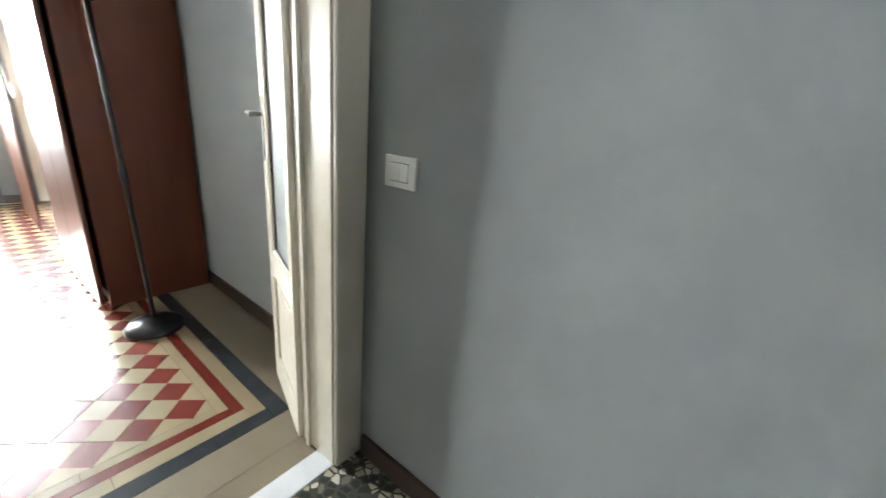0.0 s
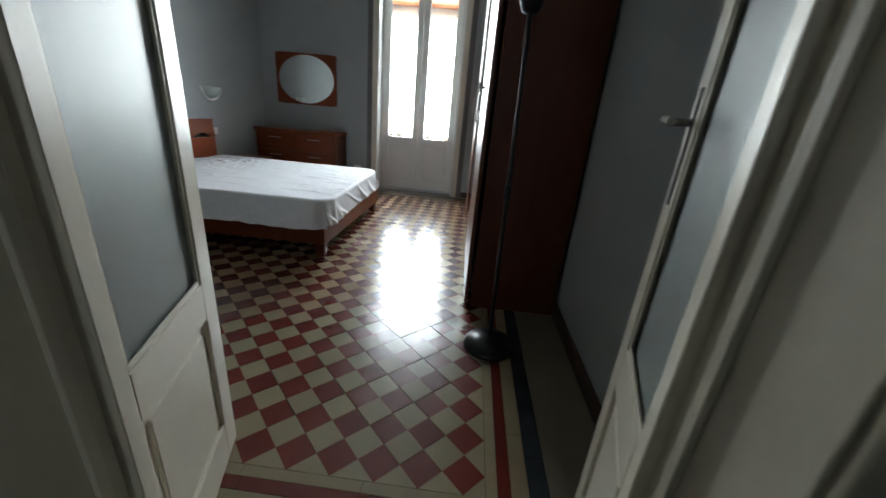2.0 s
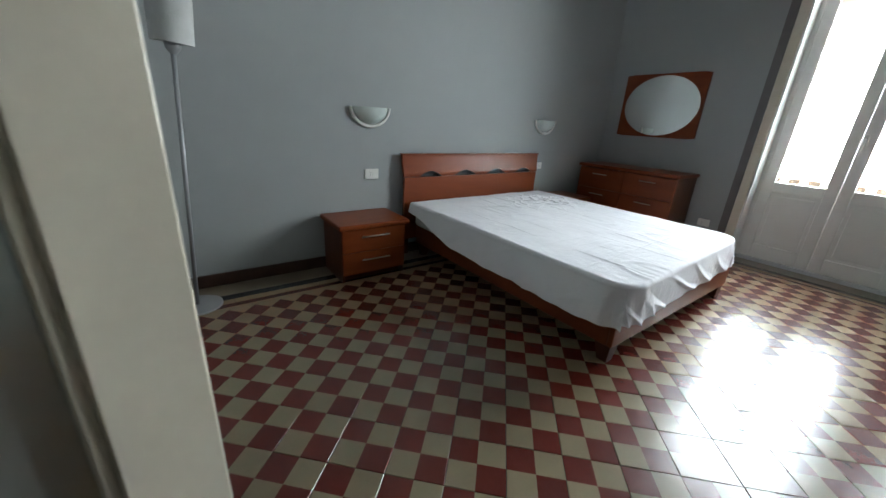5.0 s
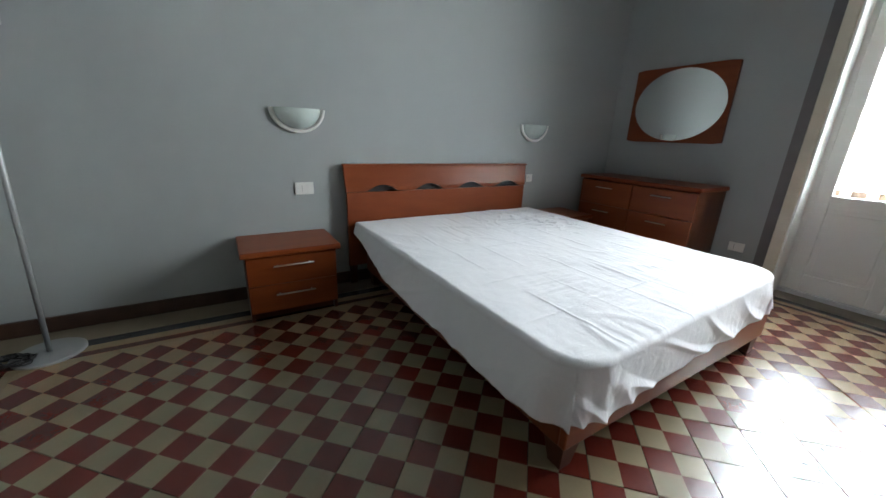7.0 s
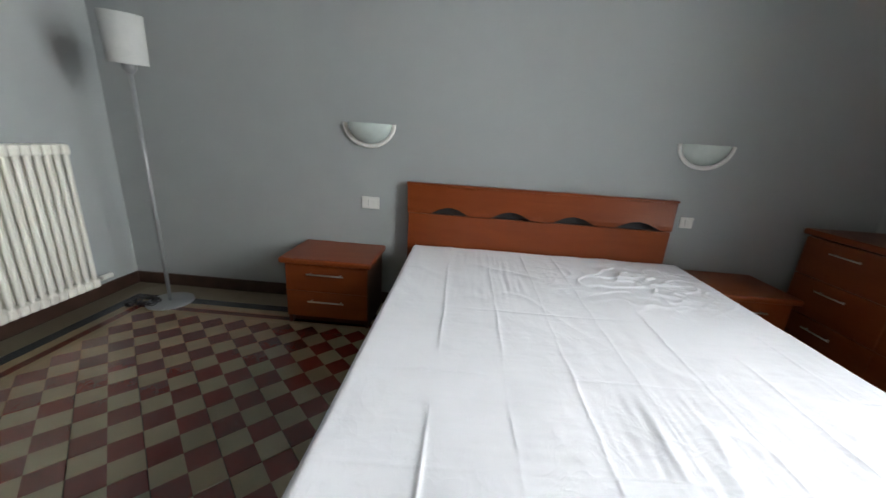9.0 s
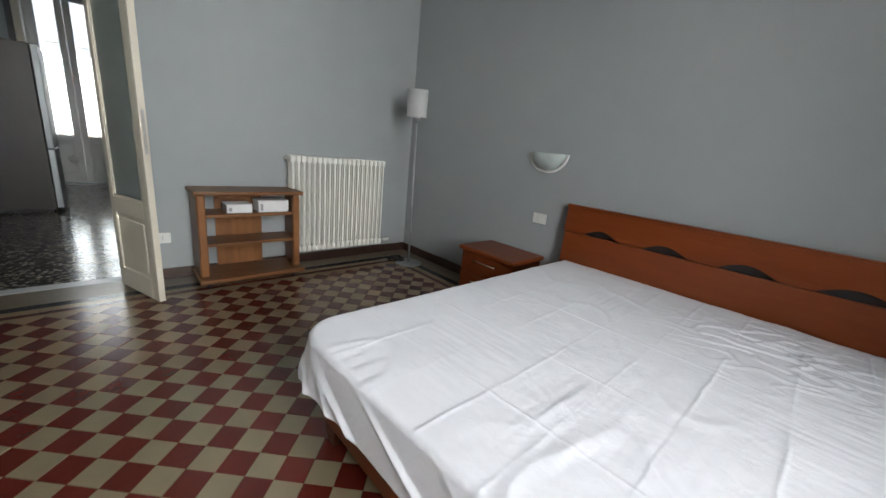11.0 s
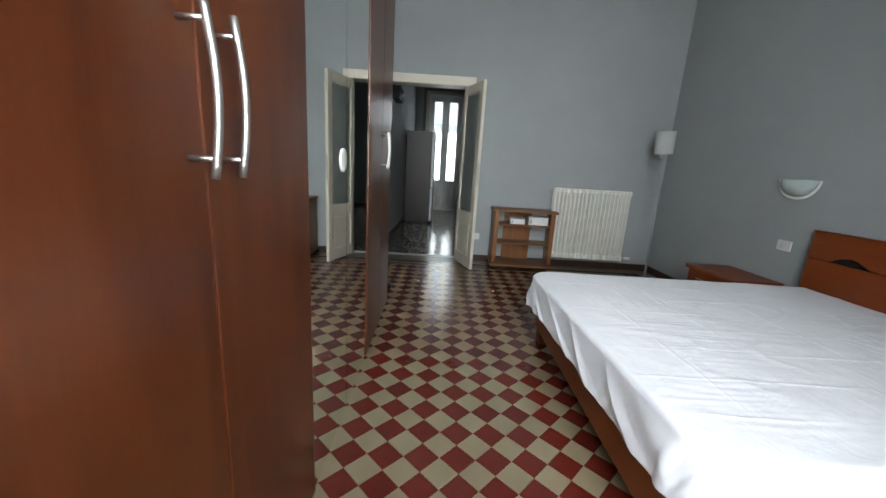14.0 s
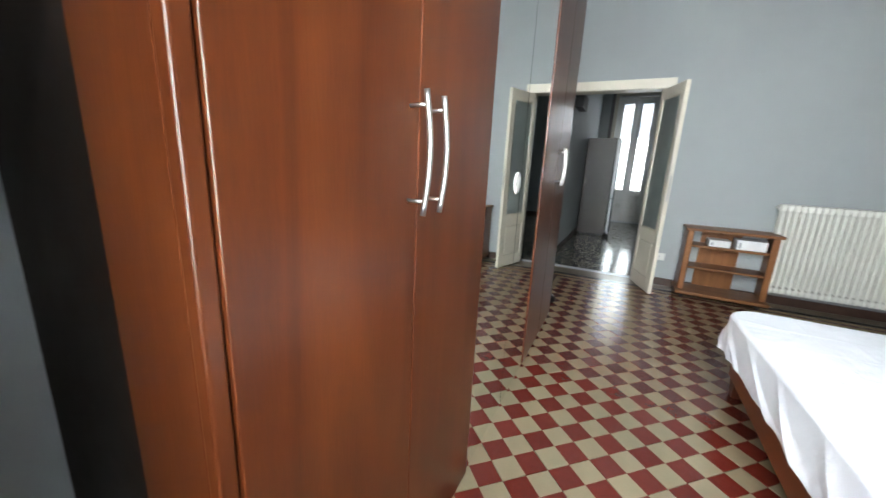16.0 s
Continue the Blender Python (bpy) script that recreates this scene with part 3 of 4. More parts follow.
# ---- wardrobe ----
WX1, WF, WHT = -1.60, 3.10, 2.42
ward = thing("wardrobe", (-1.6, 3.10, 0), "tall cherry wardrobe with mirrored middle doors and bow handles", "wardrobe")
ward.rotation_euler = (0, 0, radians(1.36))
wx = [WX1 - 0.461 * i for i in range(7)]
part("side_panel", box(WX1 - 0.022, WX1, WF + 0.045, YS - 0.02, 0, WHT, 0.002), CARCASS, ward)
part("side_panel", box(wx[6] + 0.002, wx[6] + 0.024, WF + 0.03, WF + 0.2, 0, WHT, 0.002), CHERRY_Z, ward)
# rear of the end panel, coloured near-black for the shade there
part("side_panel", box(wx[6] + 0.018, wx[6] + 0.030, WF + 0.2005, YS - 0.02, 0, WHT, 0.002), PANEL_SHADE, ward)
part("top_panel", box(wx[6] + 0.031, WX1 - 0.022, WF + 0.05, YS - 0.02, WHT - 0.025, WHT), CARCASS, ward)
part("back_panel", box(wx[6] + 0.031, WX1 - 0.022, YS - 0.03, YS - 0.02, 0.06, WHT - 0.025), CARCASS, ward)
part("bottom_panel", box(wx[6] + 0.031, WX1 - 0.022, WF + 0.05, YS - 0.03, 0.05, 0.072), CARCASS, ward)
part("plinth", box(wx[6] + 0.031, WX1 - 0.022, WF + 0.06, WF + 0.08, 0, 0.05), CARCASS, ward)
part("end_stile", box(wx[6], wx[6] + 0.0265, WF + 0.004, WF + 0.0295, 0.0, WHT, 0.005, seg=3), CHERRY_Z, ward)


def bow_handle(x, z0, z1, y, parent):
    bm = bmesh.new()
    pts = []
    for i in range(13):
        s = i / 12
        pts.append((x, y - 0.036 - 0.012 * math.sin(math.pi * s), z0 + (z1 - z0) * s))
    tube(pts, 0.0062, bm, 12)
    for z in (z0 + 0.028, z1 - 0.028):
        tube([(x, y, z), (x, y - 0.040, z)], 0.0042, bm)
    part("bow_handle", bm, STEEL, parent, "brushed nickel bow handle", True)


for i in range(6):
    xa, xb = wx[i + 1] + (0.0285 if i == 5 else 0.0015), wx[i] - 0.0015
    mirrored = i in (2, 3)
    if mirrored:
        d = part("wardrobe_door", box(xa, xb, WF + 0.012, WF + 0.032, 0.028, WHT - 0.005, 0.001), CARCASS, ward)
        part("mirror", box(xa + 0.001, xb - 0.001, WF + 0.006, WF + 0.0118, 0.03, WHT - 0.006), MIRROR, d, "full-height mirror")
    else:
        d = part("wardrobe_door", box(xa, xb, WF, WF + 0.022, 0.028, WHT - 0.005, 0.0035, seg=3), CHERRY_Z, ward)
        bow_handle(xa + 0.036 if i in (0, 4) else xb - 0.036, 1.115, 1.355, WF, d)
kx = wx[3] - 0.06
bm = bmesh.new()
join(bm, lathe([(0, 0), (0.045, 0), (0.045, 0.003), (0.040, 0.005), (0.0, 0.006)], 0, 0))
bmesh.ops.transform(bm, matrix=pose(kx, WF + 0.006, 1.155, 90, 0, 0), verts=bm.verts)
part("knob", bm, PLASTIC, ward, "round white knob", True)

# ---- bed ----
BX0, BX1, BY1 = -3.72, -2.12, 1.975
bed = thing("double_bed", (-2.9, 1.0, 0), "cherry double bed, its headboard with four arched openings", "bed")


def hb_y(z):
    """The headboard's bowed profile: how far its back leans out from the wall."""
    return 0.065 + 0.05 * ((z - 0.70) / 0.2) ** 2 * (0.35 if z > 0.70 else 0.1)


HBX0, HBX1, HBZ, HBS = -3.66, -1.975, 0.885, 0.69


def bowed(outline_bm):
    """Bends an upright slab to the headboard's profile."""
    for v in outline_bm.verts:
        v.co.y += hb_y(v.co.z) - 0.065 - 0.035 * max(0, (v.co.z - 0.72) / 0.16)
    return outline_bm


arcs = [(-3.58, -3.30), (-3.175, -2.91), (-2.775, -2.518), (-2.376, -2.132)]
own = bmesh.new()
# upper rail with four arched cut-outs, built as a strip of quads so that it can bow
cols = sorted({HBX0, HBX1, *[a for ab in arcs for a in ab], *[ab[0] + (ab[1] - ab[0]) * i / 12 for ab in arcs for i in range(13)], *[HBX0 + (HBX1 - HBX0) * i / 20 for i in range(21)]})


def low_edge(x):
    for a, b in arcs:
        if a < x < b:
            return HBS + 0.003 + 0.046 * math.sin(math.pi * (x - a) / (b - a))
    return HBS + 0.003


rows_z = 6
for yy, flip in ((0.075, 1), (0.05, -1)):
    grid = [[own.verts.new((x + (0.010 * (1 - k / rows_z) if x == HBX0 else -0.010 * (1 - k / rows_z) if x == HBX1 else 0), yy, low_edge(x) + (HBZ - 0.014 - low_edge(x)) * k / rows_z)) for k in range(rows_z + 1)] for x in cols]
    for i in range(len(cols) - 1):
        for k in range(rows_z):
            own.faces.new((grid[i][k], grid[i + 1][k], grid[i + 1][k + 1], grid[i][k + 1]))
    if flip == 1:
        front = grid
    else:
        back = grid
for i in range(len(cols) - 1):
    own.faces.new((front[i][0], front[i + 1][0], back[i + 1][0], back[i][0]))
    own.faces.new((front[i][-1], front[i + 1][-1], back[i + 1][-1], back[i][-1]))
for g in (0, -1):
    for k in range(rows_z):
        own.faces.new((front[g][k], front[g][k + 1], back[g][k + 1], back[g][k]))
hb = part("headboard", bowed(own), CHERRY_X, bed)
part("headboard_cap", bowed(box(HBX0 - 0.004, HBX1 + 0.004, 0.045, 0.088, HBZ - 0.014, HBZ, 0.004)), CHERRY_X, bed)
# added black sheet: stands in for shade in the gap behind the arches
part("headboard_gap_shade", box(HBX0 + 0.03, HBX1 - 0.03, 0.03, 0.038, 0.4, HBS + 0.12), RUBBER, bed)
bm = box(HBX0 + 0.015, HBX1 - 0.015, 0.05, 0.075, 0.15, HBS, 0.002)
part("headboard_panel", bm, CHERRY_X, bed)
bm = box(HBX0 + 0.03, HBX0 + 0.08, 0.02, 0.05, 0, 0.86, 0.002)
part("headboard_post", bm, CARCASS, bed)
part("headboard_post", box(HBX1 - 0.08, HBX1 - 0.03, 0.02, 0.05, 0, 0.86, 0.002), CARCASS, bed)
RZ0, RZ1 = 0.105, 0.315
part("side_rail", box(BX1 - 0.03, BX1, 0.076, BY1 - 0.03, RZ0, RZ1, 0.004), CHERRY_Y, bed)
part("side_rail", box(BX0, BX0 + 0.03, 0.076, BY1 - 0.03, RZ0, RZ1, 0.004), CHERRY_Y, bed)
part("foot_rail", box(BX0, BX1, BY1 - 0.03, BY1, RZ0, RZ1, 0.006), CHERRY_X, bed)
part("slat_base", box(BX0 + 0.03, BX1 - 0.03, 0.08, BY1 - 0.03, 0.24, 0.27), CARCASS, bed)
for x0, x1, xo in ((BX0 + 0.004, BX0 + 0.115, BX0 + 0.03), (BX1 - 0.115, BX1 - 0.004, BX1 - 0.03)):
    for y0, y1, yo in ((0.09, 0.19, 0.14), (BY1 - 0.115, BY1 - 0.004, BY1 - 0.03)):
        bm = box(x0, x1, y0, y1, 0.0, RZ0 + 0.06, 0.003)
        for v in bm.verts:
            if v.co.z < 0.05:
                v.co.x += (xo - v.co.x) * 0.5
                v.co.y += (yo - v.co.y) * 0.5
        part("leg", bm, CARCASS, bed)
MX0, MX1, MY0, MY1, MZ = -3.70, -2.06, 0.10, 2.02, 0.485
tagged(part("mattress", box(MX0 + 0.02, MX1 - 0.02, MY0, MY1 - 0.10, 0.272, MZ - 0.024, 0.035, seg=3), MATTR, None, smooth=True),
       "plain double mattress hidden under a white sheet", "mattress")


def sheet():
    """A creased cotton sheet spread over the mattress and hanging down its sides."""
    nx, ny = 480, 500
    over_w, over_e, over_f = 0.22, 0.232, 0.215
    R, rc = 0.024, 0.13
    bm = bmesh.new()
    noise.seed_set(4)
    W, L = MX1 - MX0, MY1 - MY0
    verts = []
    folds_x = (0.16, 0.36, 0.57, 0.78, 0.98, 1.19, 1.41)
    folds_y = (0.42, 0.88, 1.32, 1.66)
    q = R * math.pi / 2
    for i in range(nx + 1):
        col = []
        a = -over_w + (W + over_e + over_w) * i / nx
        for j in range(ny + 1):
            bq = (L + over_f) * j / ny
            long_folds = [c for c in folds_x if abs(a - c) < 0.04]
            cross_folds = [c for c in folds_y if abs(bq - c) < 0.04]
            # nearest point of the mattress top, whose foot corners are rounded
            cx, cy = min(max(a, rc), W - rc), min(bq, L - rc)
            vx, vy = a - cx, bq - cy
            far = math.hypot(vx, vy)
            d = max(0.0, far - rc)
            x, y, z = a, bq, 0.0
            if d > 1e-6:
                dx, dy = vx / far, vy / far
                corner = 2 * abs(dx * dy)
                along = bq if abs(dx) > abs(dy) else a
                # the hem: short and rumpled near the headboard, longer and uneven towards the foot
                hem = 1 + 0.10 * noise.noise(Vector((along * 2.1, 3.1, 0))) + 0.05 * noise.noise(Vector((along * 7, 5.1, 0)))
                reach = min(((over_e if dx > 0 else over_w) + rc) / max(abs(dx), 1e-6), (over_f + rc) / max(abs(dy), 1e-6)) - rc
                hem *= (over_f if abs(dy) > abs(dx) else over_e if dx > 0 else over_w) / reach
                if abs(dx) > abs(dy):
                    k = min(1, bq / 0.8)
                    hem *= 0.42 + 0.58 * k * k * (3 - 2 * k)
                s = d * hem
                if s < q:
                    out, z = R * math.sin(s / R), -R * (1 - math.cos(s / R))
                else:
                    out, z = R, -R - (s - q)
                amp = min(1, max(0, s - 0.02) / 0.16)
                foot = dy * dy
                wave = noise.noise(Vector((along * 2.6 + s * 3, 2.7, s * 2)))
                fold = amp * (0.008 + 0.010 * foot) * wave
                crest = 1 - abs(noise.noise(Vector((along * 3.6 + s * 5, 9.7, s * 3))))
                fold += amp * (0.004 + 0.011 * foot) * max(0, crest - 0.82) / 0.18
                fold += amp * 0.0025 * noise.noise(Vector((along * 26 - s * 9, 4.7, s * 12)))
                if corner > 0.02:
                    fold += amp * corner * 0.012 * math.sin(9 * math.atan2(dy, abs(dx)))
                    if dx < 0:
                        fold += corner * 0.22 * max(0, s - 0.06)
                out += fold + (0.05 + 0.17 * max(0, dx) ** 2) * max(0, s - 0.04) + 0.004
                x, y = cx + dx * (rc + out), cy + dy * (rc + out)
            y -= 0.07 * max(0, 1 - x / W) * max(0, y / L)
            top = 1 if d < 1e-6 else max(0, 1 - d / 0.05)
            wr = 0.004 * noise.noise(Vector((a * 5, bq * 4, 0.3))) + 0.0009 * noise.noise(Vector((a * 22, bq * 14, 5)))
            # wrinkled patch near the pillow end
            pa = math.exp(-((a - 0.40) / 0.36) ** 2 - ((bq - 0.40) / 0.30) ** 2)
            rid = 1 - abs(noise.noise(Vector((a * 7 + 2.6 * bq, bq * 13 - 6 * a, 1.7))))
            wr += pa * (0.012 * max(0, rid - 0.80) / 0.20 + 0.006 * noise.noise(Vector((a * 17, bq * 13, 8.0))))
            # long fold lines pressed in by the ironing, and short creases
            for c in long_folds:
                cc = c + 0.014 * noise.noise(Vector((bq * 1.3, c * 9, 0))) + 0.005 * noise.noise(Vector((bq * 9, c * 9, 0)))
                on = min(1, max(0, 0.5 + 1.0 * noise.noise(Vector((bq * 2.6, c * 5, 4)))))
                wr += 0.0048 * on * math.exp(-abs(a - cc) / 0.0036)
            for c in cross_folds:
                cc = c + 0.008 * noise.noise(Vector((a * 1.5, c * 9, 2))) + 0.003 * noise.noise(Vector((a * 9, c * 9, 0)))
                on = max(0, 0.3 + 1.1 * noise.noise(Vector((a * 2.6, c * 5, 6))))
                wr += 0.0048 * on * math.exp(-abs(bq - cc) / 0.0038)
            # fine puckers, running the length of the bed
            pk = noise.noise(Vector((a * 2.3, bq * 2.3, 7.7)))
            wr += 0.006 * max(0, 0.16 - abs(noise.noise(Vector((a * 4.2 + bq, bq * 2.6, 21.0))))) / 0.16 * max(0, 0.3 + pk)
            wr += max(0, pk) * 0.0042 * noise.noise(Vector((a * 46, bq * 5, 1.1)))
            wr += max(0, -pk) * 0.0036 * noise.noise(Vector((a * 6, bq * 44, 3.1)))
            z += wr * (0.35 + 0.65 * top)
            col.append(bm.verts.new((MX0 + x, MY0 + y, MZ + z)))
        verts.append(col)
    for i in range(nx):
        for j in range(ny):
            bm.faces.new((verts[i][j], verts[i + 1][j], verts[i + 1][j + 1], verts[i][j + 1]))
    ob = part("bed_sheet", bm, SHEET, None, smooth=True)
    mod = ob.modifiers.new("thickness", 'SOLIDIFY')
    mod.thickness = 0.0015
    return tagged(ob, "white creased cotton sheet spread over the bare mattress", "sheet")


sheet()

# ---- bedside tables, dresser, mirror ----


def bar_pull(x0, x1, y, z, parent, along=0):
    """A thin straight bar pull on two short posts. along: 0 for a front facing +y, 1 for one facing +x."""
    def at(a, out, zz):
        return (a, y + out, zz) if along == 0 else (y + out, a, zz)
    bm = tube([at(x0, 0.022, z), at(x1, 0.022, z)], 0.0045)
    for a in (x0 + 0.02, x1 - 0.02):
        tube([at(a, 0, z), at(a, 0.022, z)], 0.0035, bm)
    part("bar_pull", bm, STEEL, parent, "slim nickel bar pull", True)


def bedside_table(x0, x1):
    t = thing("bedside_table", ((x0 + x1) / 2, 0.2, 0), "cherry bedside table with two drawers and bar pulls", "bedside table", "bedside tables")
    part("tabletop", box(x0, x1, 0.02, 0.43, 0.405, 0.44, 0.010, seg=3), CHERRY_X, t)
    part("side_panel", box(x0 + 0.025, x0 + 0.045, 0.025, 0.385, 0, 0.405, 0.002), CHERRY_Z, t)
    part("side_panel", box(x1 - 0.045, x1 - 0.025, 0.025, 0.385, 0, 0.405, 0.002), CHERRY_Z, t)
    part("back_panel", box(x0 + 0.045, x1 - 0.045, 0.025, 0.033, 0.05, 0.405), CARCASS, t)
    part("plinth", box(x0 + 0.045, x1 - 0.045, 0.33, 0.345, 0, 0.06), CARCASS, t)
    for z0, z1 in ((0.06, 0.225), (0.229, 0.40)):
        d = part("drawer", box(x0 + 0.027, x1 - 0.027, 0.386, 0.404, z0, z1, 0.003), CHERRY_X, t)
        bar_pull(x0 + 0.165, x1 - 0.165, 0.404, z1 - 0.055, d)
    return t


bedside_table(-1.835, -1.285)
bedside_table(-4.235, -3.69)

DX0, DX1, DYA, DYB, DZ = XW + 0.015, -4.425, 0.09, 1.20, 0.785
dr = thing("dresser", (-4.7, 0.65, 0), "low cherry dresser with six drawers and bar pulls", "dresser")
part("top_board", box(DX0, DX1 + 0.015, DYA - 0.01, DYB + 0.01, DZ - 0.035, DZ, 0.010, seg=3), CHERRY_Y, dr)
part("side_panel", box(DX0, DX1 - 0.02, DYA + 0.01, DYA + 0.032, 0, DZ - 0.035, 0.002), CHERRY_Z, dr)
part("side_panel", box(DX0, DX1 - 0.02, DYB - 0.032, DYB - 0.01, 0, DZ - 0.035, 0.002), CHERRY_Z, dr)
part("back_panel", box(DX0, DX0 + 0.01, DYA + 0.032, DYB - 0.032, 0.05, DZ - 0.035), CARCASS, dr)
part("plinth", box(DX1 - 0.08, DX1 - 0.065, DYA + 0.032, DYB - 0.032, 0, 0.06), CARCASS, dr)
mid = (DYA + DYB) / 2
for r in range(3):
    z0, z1 = 0.06 + 0.228 * r, 0.06 + 0.228 * (r + 1) - 0.004
    for a, c in ((DYA + 0.013, mid - 0.002), (mid + 0.002, DYB - 0.013)):
        d = part("drawer", box(DX1 - 0.02, DX1, a, c, z0, z1, 0.003), CHERRY_Y, dr)
        m = (a + c) / 2
        bar_pull(m - 0.085, m + 0.085, DX1, z1 - 0.06, d, 1)

MYA, MYB, MZA, MZB = 0.205, 1.06, 1.12, 1.775
wm = thing("wall_mirror", (XW, 0.63, 1.12), "oval mirror in a rectangular cherry board on the wall", "mirror")
own = bmesh.new()
N = 64
cy, cz, ry, rz = (MYA + MYB) / 2, (MZA + MZB) / 2, (MYB - MYA) / 2 - 0.03, (MZB - MZA) / 2 - 0.018
xs = (XW + 0.004, XW + 0.024)
rings = []
for x in xs:
    inner, outer = [], []
    for k in range(N):
        t = 2 * math.pi * (k + 0.5) / N
        c, s = math.cos(t), math.sin(t)
        inner.append(own.verts.new((x, cy + ry * c, cz + rz * s)))
        f = min((MYB - MYA) / 2 / max(abs(c), 1e-6), (MZB - MZA) / 2 / max(abs(s), 1e-6))
        outer.append(own.verts.new((x, cy + f * c, cz + f * s)))
    rings.append((inner, outer))
for k in range(N):
    j = (k + 1) % N
    for inner, outer in rings:
        own.faces.new((inner[k], inner[j], outer[j], outer[k]))
    own.faces.new((rings[0][0][k], rings[0][0][j], rings[1][0][j], rings[1][0][k]))
    own.faces.new((rings[0][1][k], rings[0][1][j], rings[1][1][j], rings[1][1][k]))
part("mirror_board", own, CHERRY_Y, wm)
bm = prism([(cy + (ry + 0.004) * math.cos(2 * math.pi * k / N), cz + (rz + 0.004) * math.sin(2 * math.pi * k / N)) for k in range(N)], 0, XW + 0.005, XW + 0.018)
part("mirror_glass", bm, MIRROR, wm, "oval mirror glass")

# ---- sconces, sockets, switches ----


def sconce(xc):
    s = thing("wall_sconce", (xc, 0.0, 1.15), "half-moon wall light with opal glass and white rim, unlit", "wall light", "bedside wall lights")
    R, D, z0 = 0.158, 0.085, 1.222
    own = bmesh.new()
    nu, nv = 24, 8
    rows = []
    for j in range(nv + 1):
        ph = math.pi / 2 * j / nv
        row = []
        for i in range(nu + 1):
            th = math.pi * i / nu
            row.append(own.verts.new((xc + (R - 0.018) * math.cos(th) * math.cos(ph * 0.999), 0.004 + D * math.sin(ph), z0 - 0.122 * math.sin(th) * math.cos(ph * 0.999))))
        rows.append(row)
    for a, b in zip(rows, rows[1:]):
        for i in range(nu):
            own.faces.new((a[i], a[i + 1], b[i + 1], b[i]))
    bmesh.ops.remove_doubles(own, verts=own.verts, dist=0.0004)
    part("glass_bowl", own, OPAL, s, "pale green opal glass", True)
    pts = [(xc + R * math.cos(math.pi * i / 24), 0.012, z0 - 0.137 * math.sin(math.pi * i / 24)) for i in range(25)]
    part("rim", tube(pts, 0.011), PLASTIC, s, "white rim", True)
    part("back_plate", prism([(xc + 0.15 * math.cos(math.pi * i / 24), z0 - 0.127 * math.sin(math.pi * i / 24)) for i in range(25)], 1, 0.0005, 0.004), PLASTIC, s)
    for dx in (-0.09, 0.09):
        part("clip", tube([(xc + dx, 0.045, z0 - 0.006), (xc + dx, 0.062, z0 - 0.006)], 0.008), STEEL, s)
    return s


sconce(-1.715)
sconce(-3.765)


def wall_plate(name, x, y, z, w, h, wall, label, kind_of, holes):
    """A moulded wall plate. wall: 'n' facing +y, 's' facing -y, 'e' facing -x, 'w' facing +x."""
    p = thing(name, (x, y, z), label, kind_of)
    rot = {'n': 0, 's': 180, 'e': 90, 'w': -90}[wall]
    m = Matrix.Translation((x, y, z)) @ Matrix.Rotation(radians(rot), 4, 'Z')

    def put(bm):
        bmesh.ops.transform(bm, matrix=m, verts=bm.verts)
        return bm
    part("plate", put(box(-w / 2, w / 2, 0.0003, 0.009, -h / 2, h / 2, 0.003)), PLASTIC, p)
    if holes == "switch":
        for a, c in ((-w * 0.28, -0.001), (0.001, w * 0.28)):
            part("rocker", put(box(a, c, 0.009, 0.013, -h * 0.27, h * 0.27, 0.001)), PLASTIC, p)
        part("gap_line", put(box(-w * 0.29, w * 0.29, 0.0088, 0.0098, -h * 0.295, -h * 0.275)), RUBBER, p)
        part("gap_line", put(box(-w * 0.29, w * 0.29, 0.0088, 0.0098, h * 0.275, h * 0.295)), RUBBER, p)
    else:
        part("insert", put(box(-w * 0.3, w * 0.3, 0.009, 0.0105, -h * 0.28, h * 0.28, 0.0006)), PLASTIC, p)
        bm = bmesh.new()
        for dz in (-0.013, 0, 0.013):
            join(bm, prism([(w * 0.13 + 0.003 * math.cos(k), dz + 0.003 * math.sin(k)) for k in (0, 1.05, 2.1, 3.14, 4.19, 5.24)], 1, 0.0102, 0.0109))
        part("socket_hole", put(bm), RUBBER, p)
        part("rocker", put(box(-w * 0.27, -w * 0.02, 0.0105, 0.0135, -h * 0.22, h * 0.22, 0.001)), PLASTIC, p)
    return p


wall_plate("socket", -1.724, 0.0, 0.722, 0.118, 0.08, 'n', "white socket and switch plate above the bedside table", "socket", "socket")
wall_plate("socket", -3.765, 0.0, 0.745, 0.08, 0.07, 'n', "white socket plate beside the headboard", "socket", "socket")
wall_plate("light_switch", 0.36, HY1, 1.057, 0.115, 0.085, 's', "white double light switch on the hall wall", "light switch", "switch")
wall_plate("socket", XD, 2.23, 0.324, 0.08, 0.08, 'e', "white socket low on the wall beside the door", "socket", "socket")
wall_plate("socket", XW, 1.36, 0.30, 0.11, 0.075, 'w', "white socket low on the window wall", "socket", "socket")

# ---- radiator ----
rad = thing("radiator", (-0.06, 0.88, 0.12), "white column radiator of twenty sections on the wall", "radiator")
RY0, RY1, RZA, RZB, SEC = 0.42, 1.36, 0.145, 1.0, 20
for i in range(SEC):
    yc = RY0 + (RY1 - RY0) * (i + 0.5) / SEC
    bm = bmesh.new()
    for xc in (-0.125, -0.085, -0.045):
        tube([(xc, yc, RZA + 0.03), (xc, yc, RZB - 0.03)], 0.0125, bm, 10)
    for z in (RZA + 0.03, RZB - 0.03):
        box(-0.140, -0.03, yc - 0.0225, yc + 0.0225, z - 0.03, z + 0.03, 0.012, bm)
    part("section", bm, RADW, rad, smooth=False)
bm = tube([(-0.085, RY0 - 0.0, RZA + 0.03), (-0.085, RY0 - 0.05, RZA + 0.03)], 0.011)
tube([(-0.085, RY0 - 0.05, RZA + 0.03), (XD, RY0 - 0.05, RZA + 0.03)], 0.009, bm)
